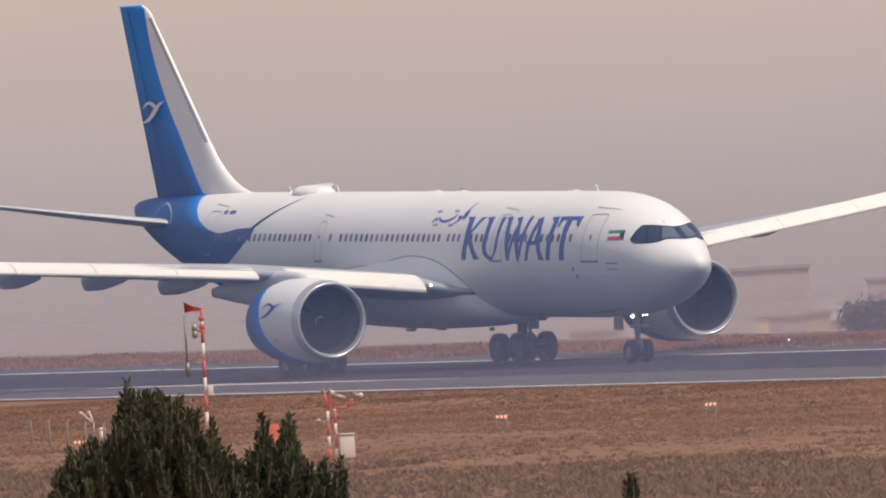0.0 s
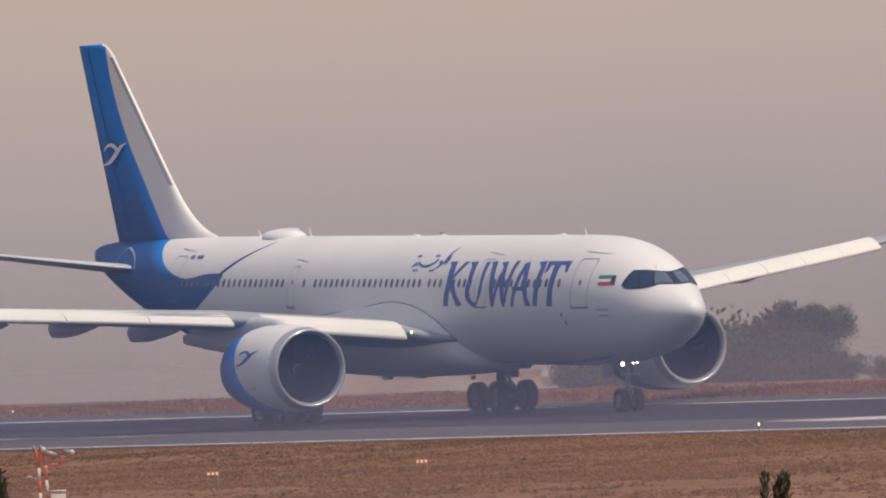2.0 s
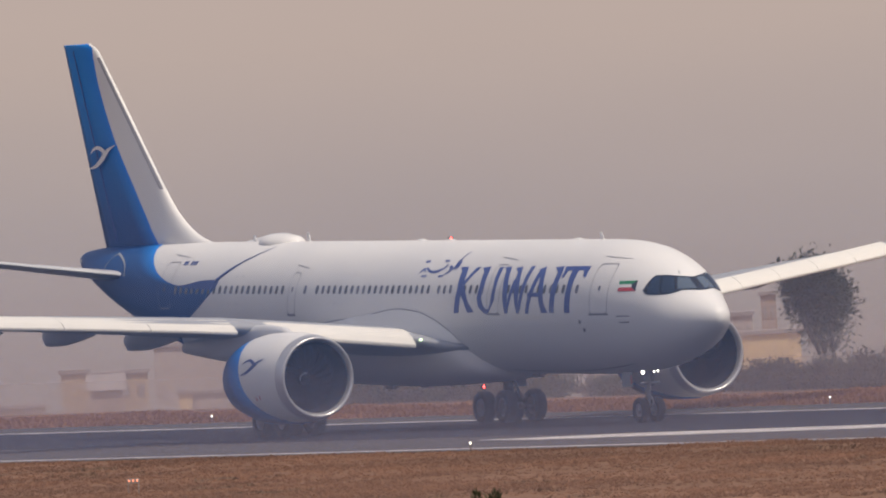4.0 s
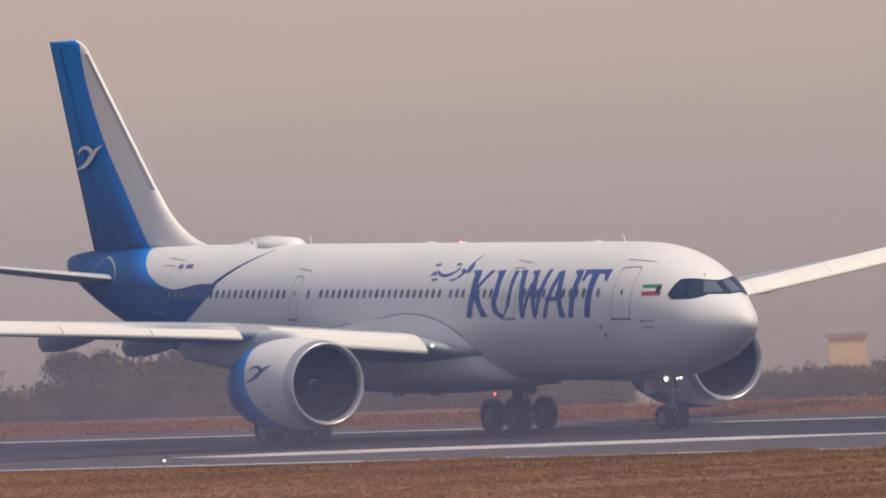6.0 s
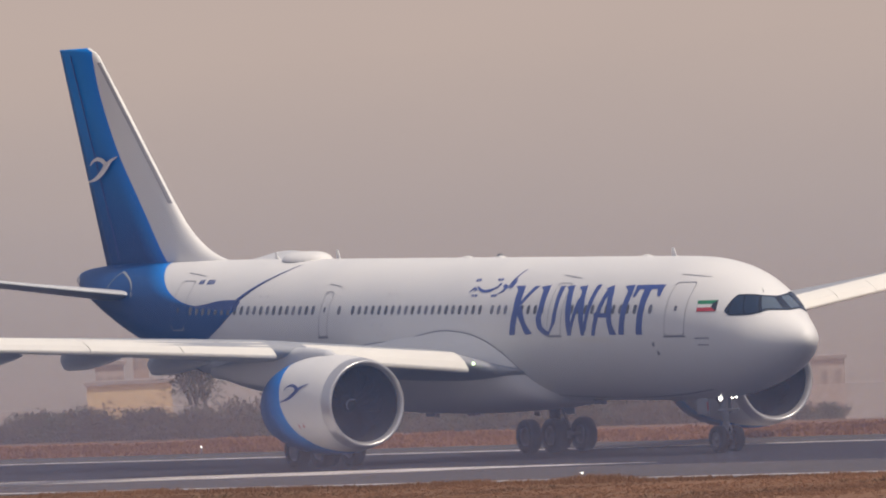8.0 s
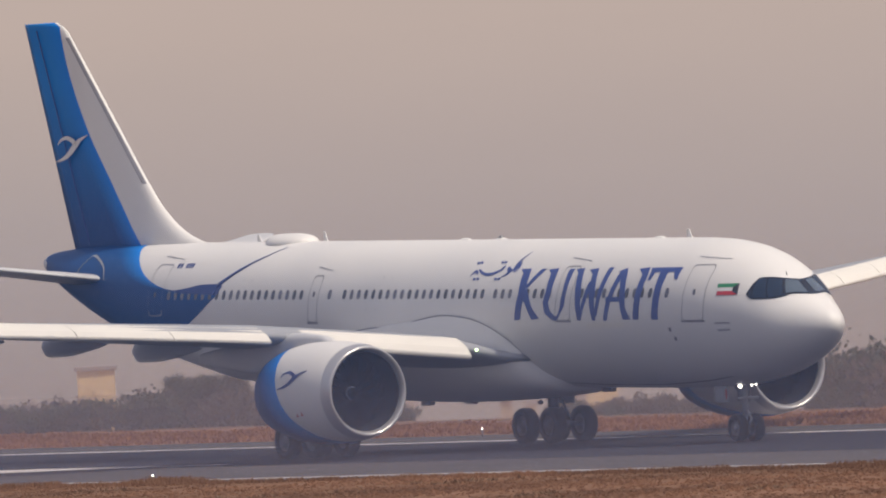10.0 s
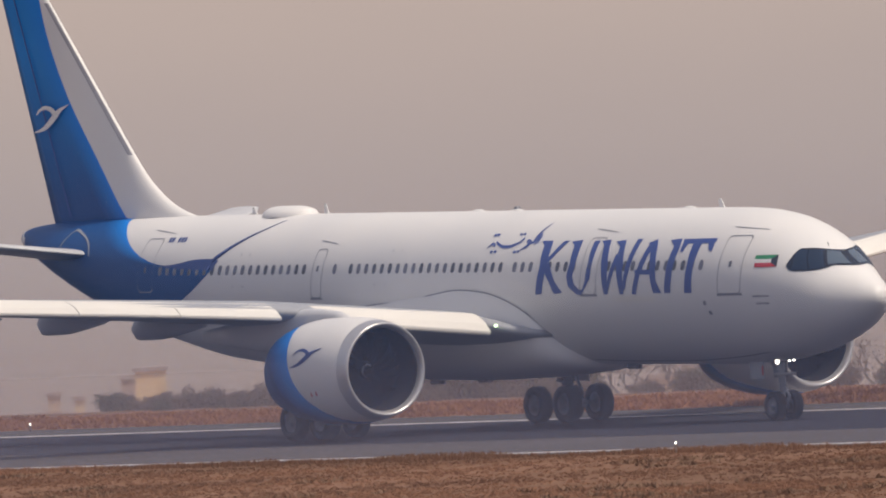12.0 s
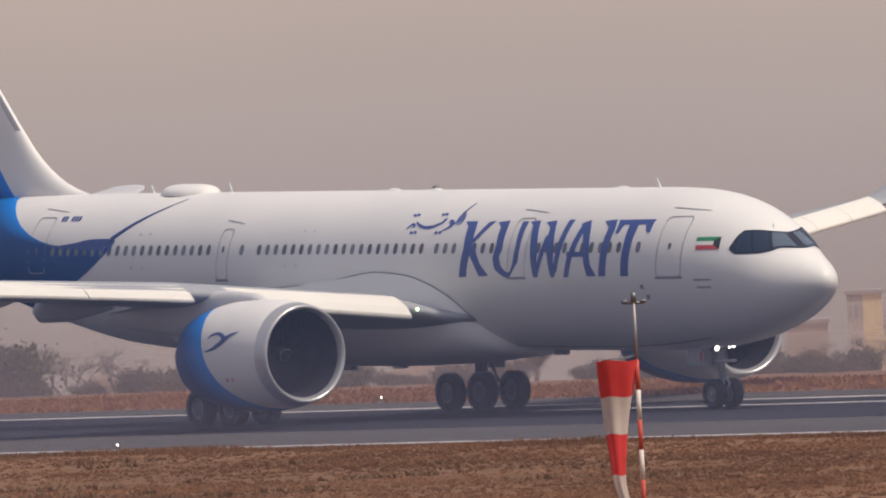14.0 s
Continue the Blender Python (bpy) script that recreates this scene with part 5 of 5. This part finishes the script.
def house(x, y, w, depth, z0, h, turn, wall_mat, rows, cols, gable=False, label=""):
    ob = tagged(new("house"), label, "house")
    ob.matrix_basis = pose(x, y, z0, 0, 0, turn)
    bm = bmesh.new()
    box(bm, (0, 0, h / 2), (w, depth, h))
    part("wall", bm, wall_mat, ob, smooth=False)
    bm = bmesh.new()
    if gable:
        vs = [bm.verts.new(p) for p in ((-w / 2 - 0.3, -depth / 2 - 0.3, h), (w / 2 + 0.3, -depth / 2 - 0.3, h), (w / 2 + 0.3, depth / 2 + 0.3, h), (-w / 2 - 0.3, depth / 2 + 0.3, h), (-w / 2 - 0.3, 0, h + depth * 0.2), (w / 2 + 0.3, 0, h + depth * 0.2))]
        for q in ((0, 1, 5, 4), (2, 3, 4, 5), (0, 4, 3), (1, 2, 5), (3, 2, 1, 0)):
            bm.faces.new([vs[i] for i in q])
    else:
        box(bm, (0, 0, h + 0.15), (w + 0.4, depth + 0.4, 0.3))
    part("roof", bm, ROOF, ob, smooth=False)
    for r in range(rows):
        for c in range(cols):
            bm = bmesh.new()
            box(bm, ((c + 0.5) / cols * w - w / 2, -depth / 2 - 0.01, h - 1.3 - r * 2.6), (w / cols * 0.45, 0.08, 1.0))
            part("window", bm, DIM, ob, smooth=False)
    return ob


def bearing(turn, r):
    """The place r metres off, at that turn to the left of north."""
    return EYE[0] - r * math.sin(radians(turn)), EYE[1] + r * math.cos(radians(turn))


def town():
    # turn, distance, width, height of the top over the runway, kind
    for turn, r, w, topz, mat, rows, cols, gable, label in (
            (61.04, 1290, 6.1, -2.2, SUN_TONED, 0, 0, False, "pale yellow house wall with sunlight in its colour, in haze"),
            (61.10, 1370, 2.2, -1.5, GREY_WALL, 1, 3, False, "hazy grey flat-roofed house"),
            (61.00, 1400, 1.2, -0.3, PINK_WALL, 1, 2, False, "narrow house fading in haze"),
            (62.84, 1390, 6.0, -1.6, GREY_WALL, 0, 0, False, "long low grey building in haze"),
            (62.87, 1250, 0.9, -3.6, SUN_TONED, 0, 0, False, "small wall with sunlight in its colour, in haze"),
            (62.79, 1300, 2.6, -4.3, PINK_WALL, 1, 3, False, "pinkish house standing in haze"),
            (62.69, 1260, 1.6, -3.7, PALE_WALL, 0, 0, False, "pale house toned for sun and haze"),
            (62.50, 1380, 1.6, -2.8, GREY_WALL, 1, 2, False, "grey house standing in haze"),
            (62.43, 1260, 2.6, -3.1, SUN_TONED, 1, 4, False, "pale house with sunlight in its colour, in haze"),
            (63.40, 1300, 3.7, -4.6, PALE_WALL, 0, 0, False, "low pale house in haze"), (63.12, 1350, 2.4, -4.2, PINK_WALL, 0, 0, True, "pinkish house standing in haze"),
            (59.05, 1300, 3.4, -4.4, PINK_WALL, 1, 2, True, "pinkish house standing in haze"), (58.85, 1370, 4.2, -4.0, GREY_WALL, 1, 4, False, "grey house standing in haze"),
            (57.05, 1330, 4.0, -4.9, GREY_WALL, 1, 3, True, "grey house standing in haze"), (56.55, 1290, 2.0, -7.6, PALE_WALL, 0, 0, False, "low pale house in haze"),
            (54.09, 1310, 1.4, -4.6, SUN_TONED, 0, 0, False, "pale block with sunlight in its colour, in haze"), (54.12, 1360, 2.4, -5.2, GREY_WALL, 2, 5, False, "hazy grey flat-roofed block"),
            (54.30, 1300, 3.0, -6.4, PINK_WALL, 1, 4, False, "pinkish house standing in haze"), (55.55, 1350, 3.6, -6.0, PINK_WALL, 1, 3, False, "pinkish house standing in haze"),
            (59.78, 1290, 2.7, -2.6, SUN_TONED, 0, 0, False, "pale yellow house wall with sunlight in its colour, in haze"), (58.17, 1290, 2.2, -5.0, SUN_TONED, 0, 0, False, "pale house with sunlight in its colour, in haze"),
            (58.40, 1280, 0.7, -6.6, SUN_TONED, 0, 0, False, "small wall with sunlight in its colour, in haze"), (58.48, 1300, 0.9, -6.5, PALE_WALL, 0, 0, False, "small wall with sunlight in its colour, in haze"),
            (56.455, 1280, 1.2, -6.9, SUN_TONED, 0, 0, False, "small wall with sunlight in its colour, in haze"), (58.2, 1330, 3.0, -6.0, PINK_WALL, 1, 3, False, "pinkish house standing in haze")):
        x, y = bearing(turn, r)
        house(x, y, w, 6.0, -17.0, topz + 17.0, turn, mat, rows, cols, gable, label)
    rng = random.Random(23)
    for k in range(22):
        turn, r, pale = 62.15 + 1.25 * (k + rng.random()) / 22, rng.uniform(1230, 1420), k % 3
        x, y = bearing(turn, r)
        house(x, y, rng.uniform(1.0, 3.2), 6.0, -17.0, 17.0 + rng.uniform(-7.2, -3.4), turn, (PALE_WALL, SUN_TONED, GREY_WALL)[pale], k % 2, 2, k % 4 == 0,
              ("low pale house in haze", "pale house with sunlight in its colour, in haze", "grey house standing in haze")[pale])


town()


# ---------------------------------------------------------------- airfield equipment
RED_PAINT = material("red_mast_paint", (0.55, 0.085, 0.06), 0.6, vary=0.15, scale=3)
WHITE_PAINT = material("white_mast_paint", (0.72, 0.66, 0.62), 0.6, vary=0.12, scale=3)
ORANGE = material("orange_vane_paint", (0.75, 0.13, 0.07), 0.6, vary=0.1, scale=2)
GREY_METAL = material("galvanised_metal", (0.33, 0.31, 0.32), 0.5, metal=0.5, vary=0.15, scale=5)
WOOD = material("weathered_post", (0.20, 0.165, 0.15), 0.9, vary=0.25, scale=5)


def banded_pole(parent, x, y, z0, z1, r, band, first=0, lean=0.0):
    """A pole in red and white bands, each a piece of its own."""
    k, z = first, z0
    while z < z1 - 1e-3:
        e = min(z + band, z1)
        bm = bmesh.new()
        tube(bm, (x + lean * z, y, z), (x + lean * e, y, e), r, r, 12)
        part("pole_band", bm, (RED_PAINT, WHITE_PAINT)[k % 2], parent)
        k, z = k + 1, e


def wind_mast():
    ob = tagged(new("wind_mast"), "red and white weather mast with an orange wind vane", "weather mast")
    ob.matrix_basis = pose(-583.6, -82.2, -0.03, 0, 0, 64)
    banded_pole(ob, 0, 0, 0, 4.5, 0.06, 0.62)
    bm = bmesh.new()
    tube(bm, (0, 0, 4.5), (0, 0, 4.95), 0.05, 0.04)
    tube(bm, (-0.28, 0, 4.15), (0.12, 0, 4.15), 0.035, 0.035)
    for z in (4.3, 4.6):
        bmesh.ops.create_uvsphere(bm, u_segments=10, v_segments=7, radius=0.11, matrix=Matrix.Translation((0, 0, z)))
    part("mast_head", bm, RED_PAINT, ob)
    bm = bmesh.new()
    vs = [bm.verts.new(p) for p in ((-0.62, -0.01, 5.22), (-0.60, -0.01, 4.84), (0.06, -0.01, 4.88), (0.06, -0.01, 4.96), (-0.30, -0.01, 5.06))]
    bm.faces.new(vs)
    bmesh.ops.solidify(bm, geom=bm.faces[:], thickness=0.02)
    part("wind_vane", bm, ORANGE, ob, "orange wind vane")
    bm = bmesh.new()
    for z in (4.05, 4.28):
        bmesh.ops.create_uvsphere(bm, u_segments=10, v_segments=7, radius=0.12, matrix=Matrix.Translation((-0.27, 0, z)) @ Matrix.Diagonal((1, 1, 1.3, 1)))
    part("sensor", bm, GREY_METAL, ob)
    bm = bmesh.new()
    tube(bm, (-0.62, 0, 4.75), (-0.60, 0, 2.8), 0.035, 0.035)
    tube(bm, (-0.60, 0, 3.05), (-0.58, 0, 2.55), 0.09, 0.09)
    tube(bm, (-0.60, 0, 3.0), (0, 0, 3.02), 0.03, 0.03)
    part("side_rod", bm, STEEL, ob, "dark rod on a bracket")
    bm = bmesh.new()
    rounded_box(bm, (0.18, 0, 2.0), (0.2, 0.2, 0.35), 0.03)
    part("junction_box", bm, WHITE_PAINT, ob)


def visibility_sensor():
    ob = tagged(new("visibility_sensor"), "red and white twin-post visibility sensor with a white cabinet", "weather sensor")
    ob.matrix_basis = pose(-544.3, -96.2, -0.03, 0, 0, 64)
    for x in (-0.12, 0.12):
        banded_pole(ob, x, 0, 0, 1.75, 0.055, 0.42, 0 if x < 0 else 1, 0.0)
    bm = bmesh.new()
    tube(bm, (-0.22, 0, 2.35), (-0.10, 0, 1.7), 0.05, 0.05)
    tube(bm, (-0.02, 0, 2.3), (-0.10, 0, 1.7), 0.05, 0.05)
    tube(bm, (0.05, 0, 1.78), (0.55, 0, 1.76), 0.045, 0.045)
    tube(bm, (0.55, 0, 1.76), (0.75, 0, 2.05), 0.045, 0.045)
    tube(bm, (0.10, 0, 1.78), (0.08, 0, 2.15), 0.04, 0.04)
    part("arm", bm, RED_PAINT, ob, "red bracket arms")
    for x, z, l in ((0.30, 2.14, 0.42), (0.92, 2.14, 0.34)):
        bm = bmesh.new()
        tube(bm, (x - l / 2, 0, z + 0.07), (x + l / 2, 0, z - 0.07), 0.10, 0.075, 14)
        part("sensor_head", bm, GREY_METAL, ob)
    for x, z in ((0.06, 2.30), (1.02, 2.16)):
        bm = bmesh.new()
        bmesh.ops.create_uvsphere(bm, u_segments=12, v_segments=8, radius=0.085, matrix=Matrix.Translation((x, -0.06, z)))
        part("lens_hood", bm, WHITE_PAINT, ob)
    for x, z in ((-0.25, 2.36), (-0.02, 2.38)):
        bm = bmesh.new()
        tube(bm, (x, 0, z - 0.12), (x, 0, z + 0.08), 0.075, 0.06)
        part("sensor_cap", bm, STEEL, ob)
    bm = bmesh.new()
    rounded_box(bm, (0.48, 0, 0.46), (0.50, 0.35, 0.78), 0.03)
    box(bm, (0.48, 0, 0.88), (0.58, 0.42, 0.05))
    part("cabinet", bm, WHITE_PAINT, ob, "white steel cabinet")
    bm = bmesh.new()
    for x in (0.28, 0.68):
        tube(bm, (x, 0, 0.0), (x, 0, 0.12), 0.03, 0.03)
    part("cabinet_foot", bm, STEEL, ob)
    bm = bmesh.new()
    tube(bm, (-0.12, 0, 1.30), (-0.42, 0, 1.36), 0.03, 0.03)
    bmesh.ops.create_uvsphere(bm, u_segments=10, v_segments=7, radius=0.09, matrix=Matrix.Translation((-0.46, 0, 1.37)) @ Matrix.Diagonal((1.6, 1, 0.8, 1)))
    part("side_sensor", bm, GREY_METAL, ob)


def small_equipment():
    ob = tagged(new("marker_board"), "orange and white marker board on a post", "marker board")
    ob.matrix_basis = pose(-550.7, -95.3, -0.03, 0, 0, 64)
    bm = bmesh.new()
    rounded_box(bm, (0, 0, 0.98), (0.30, 0.06, 0.52), 0.02)
    part("board", bm, ORANGE, ob)
    bm = bmesh.new()
    tube(bm, (0, 0, 0), (0, 0, 0.8), 0.10, 0.09, 10)
    part("post", bm, RED_PAINT, ob)
    ob = tagged(new("rain_gauge"), "white rain gauge and forked sensor on posts", "weather sensor")
    ob.matrix_basis = pose(-598.2, -79.9, -0.03, 0, 0, 64)
    bm = bmesh.new()
    tube(bm, (0, 0, 0), (0, 0, 0.85), 0.045, 0.04)
    part("post", bm, STEEL, ob)
    bm = bmesh.new()
    tube(bm, (0, 0, 0.85), (-0.42, 0, 1.25), 0.03, 0.03)
    tube(bm, (0, 0, 0.85), (-0.12, 0, 1.25), 0.03, 0.03)
    for x in (-0.42, -0.12):
        tube(bm, (x, 0, 1.22), (x - 0.06, 0, 1.30), 0.06, 0.05)
    part("fork", bm, WHITE_PAINT, ob, "white forked arms")
    bm = bmesh.new()
    tube(bm, (0.30, 0, 0.15), (0.30, 0, 0.55), 0.10, 0.12, 14)
    bmesh.ops.create_uvsphere(bm, u_segments=12, v_segments=8, radius=0.14, matrix=Matrix.Translation((0.30, 0, 0.60)) @ Matrix.Diagonal((1, 1, 0.6, 1)))
    tube(bm, (0.30, 0, 0), (0.30, 0, 0.2), 0.03, 0.03)
    part("gauge", bm, WHITE_PAINT, ob, "white rain gauge")
    first = None
    for k in range(9):
        x, y = -606.5 + k * 4.6, -78.6 - k * 1.4
        if first is None:
            first = tagged(new("fence_post"), "thin weathered grey fence post", "fence post", "fence posts")
            bm = bmesh.new()
            tube(bm, (0, 0, -0.2), (0, 0, 0.95), 0.055, 0.05, 8)
            part("post", bm, WOOD, first)
            bm = bmesh.new()
            tube(bm, (0, 0, 0.95), (0, 0, 1.0), 0.05, 0.02, 8)
            part("cap", bm, WOOD, first)
            first.location = (x, y, 0)
        else:
            copy_thing(first, pose(x, y, 0, 0, 0, k * 31))


def approach_lights():
    first = None
    for x, y in ((-576.4, -65.6), (-578.0, -73.2), (-581.0, -88.5)):
        if first is None:
            first = tagged(new("approach_light"), "low runway light unit with three glowing lenses", "runway light", "approach light units")
            bm = bmesh.new()
            rounded_box(bm, (0, 0, 0.50), (0.62, 0.5, 0.18), 0.03)
            part("housing", bm, GREY_METAL, first)
            for u in (-0.2, 0.0, 0.2):
                bm = bmesh.new()
                tube(bm, (u, -0.25, 0.52), (u, -0.275, 0.52), 0.05, 0.045, 12)
                part("lens", bm, RED_LAMP, first, "glowing lens")
            for u in (-0.25, 0.25):
                bm = bmesh.new()
                tube(bm, (u, 0, 0), (u, 0, 0.44), 0.03, 0.03)
                part("leg", bm, GREY_METAL, first)
            first.matrix_basis = pose(x, y, -0.03, 0, 0, 63) @ Matrix.Diagonal((0.74, 0.74, 0.95, 1))
        else:
            copy_thing(first, pose(x, y, -0.03, 0, 0, 63))


def edge_lights():
    first = None
    for x, y in ((-617.0, -30.2), (-559.5, -30.6), (-494.5, -31.5), (-782.0, 17.0), (-731.0, 17.2), (-672.0, 16.6), (-612.0, 15.5), (-545.0, 13.6)):
        if first is None:
            first = tagged(new("edge_light"), "small lit runway edge light on a stem", "runway light", "runway edge lights")
            bm = bmesh.new()
            tube(bm, (0, 0, 0), (0, 0, 0.24), 0.03, 0.03)
            tube(bm, (0, 0, 0.22), (0, 0, 0.27), 0.07, 0.07)
            part("stem", bm, GREY_METAL, first)
            bm = bmesh.new()
            bmesh.ops.create_uvsphere(bm, u_segments=10, v_segments=7, radius=0.034, matrix=Matrix.Translation((0, 0, 0.32)))
            part("globe", bm, EDGE_LAMP, first, "lit glass globe")
            first.location = (x, y, 0)
        else:
            copy_thing(first, pose(x, y, 0))


def windsock():
    """A limp red and white sock under the hoop of its banded mast."""
    ob = tagged(new("windsock"), "limp red and white windsock hanging on a banded mast", "windsock")
    ob.matrix_basis = pose(-343.3, -116.9, -0.03, 0, 0, 55.5)
    banded_pole(ob, 0, 0, -0.06, 4.84, 0.055, 0.70, 0)
    bm = bmesh.new()
    tube(bm, (0, 0, 4.7), (0, 0, 6.2), 0.05, 0.045)
    part("upper_pole", bm, GREY_METAL, ob, "bare grey upper pole")
    bm = bmesh.new()
    tube(bm, (-0.24, 0, 6.17), (0.24, 0, 6.17), 0.035, 0.035)
    for x in (-0.22, 0.22, 0.0):
        bmesh.ops.create_uvsphere(bm, u_segments=10, v_segments=7, radius=0.06, matrix=Matrix.Translation((x, 0, 6.2)) @ Matrix.Diagonal((1.5, 1, 0.8, 1)))
    tube(bm, (0, 0, 6.2), (0, 0, 6.42), 0.07, 0.06)
    part("lamp_bracket", bm, STEEL, ob, "lamps on a cross bracket")
    bm = bmesh.new()
    for k in range(5):
        a = k * 1.256
        tube(bm, (0.0, 0, 4.95), (-0.46 + 0.42 * math.cos(a), 0.3 * math.sin(a), 4.86), 0.012, 0.012, 6)
    part("hoop_wire", bm, STEEL, ob)
    # the cloth: folded rings, narrower downwards, in four bands
    zs = [4.84, 4.0, 3.13, 2.17, 1.35]
    xc, wd = [-0.46, -0.50, -0.54, -0.55, -0.40], [0.48, 0.36, 0.24, 0.15, 0.10]
    for k in range(4):
        P = []
        for t in np.linspace(0, 1, 12):
            z = zs[k] + (zs[k + 1] - zs[k]) * t
            c, w = smoothed(range(5), xc, k + t), smoothed(range(5), wd, k + t)
            row = []
            for b in np.linspace(0, 2 * math.pi, 40, endpoint=False):
                fold = 1 + 0.10 * math.sin(5 * b + 1.3 * z) * (0.4 + 0.6 * min((4.84 - z) / 1.0, 1))
                row.append((float(c) + float(w) * math.cos(b) * fold, 0.55 * float(w) * math.sin(b) * fold + 0.05 * math.sin(2.2 * z), z + 0.02 * math.cos(3 * b)))
            P.append(row)
        V, F = sheet(P, wrap=True, flip=True)
        link_mesh("sock_band", V, F, (SOCK_RED, SOCK_WHITE)[k % 2], ob, label=("red cloth band", "white cloth band")[k % 2])


SOCK_RED = material("faded_red_cloth", (0.62, 0.042, 0.045), 0.85, vary=0.12, scale=3)
SOCK_WHITE = material("dusty_white_cloth", (0.58, 0.50, 0.46), 0.85, vary=0.12, scale=3)
wind_mast()
visibility_sensor()
small_equipment()
approach_lights()
edge_lights()
windsock()


# ---------------------------------------------------------------- motion
def motions():
    walk(plane, [(t, pose(x, 0, 0)) for t, x in ROLLING])
    for ob, x, z in BEACONS:
        walk(ob, [(k * 0.2, pose(x, 0, z, 0, 0, -33 + 360 * (k * 0.2 - 10.5) / 1.1)) for k in range(71)])
    ts = np.arange(0, 211) / 15.0
    way = np.interp(ts, [r[0] for r in ROLLING], [r[1] for r in ROLLING]) - ROLLING[0][1]
    for ob, x, y, r in WHEELS:
        walk(ob, [(float(t), pose(x, y, r, 0, math.degrees(s / r) % 360, 0)) for t, s in zip(ts, way)])


motions()
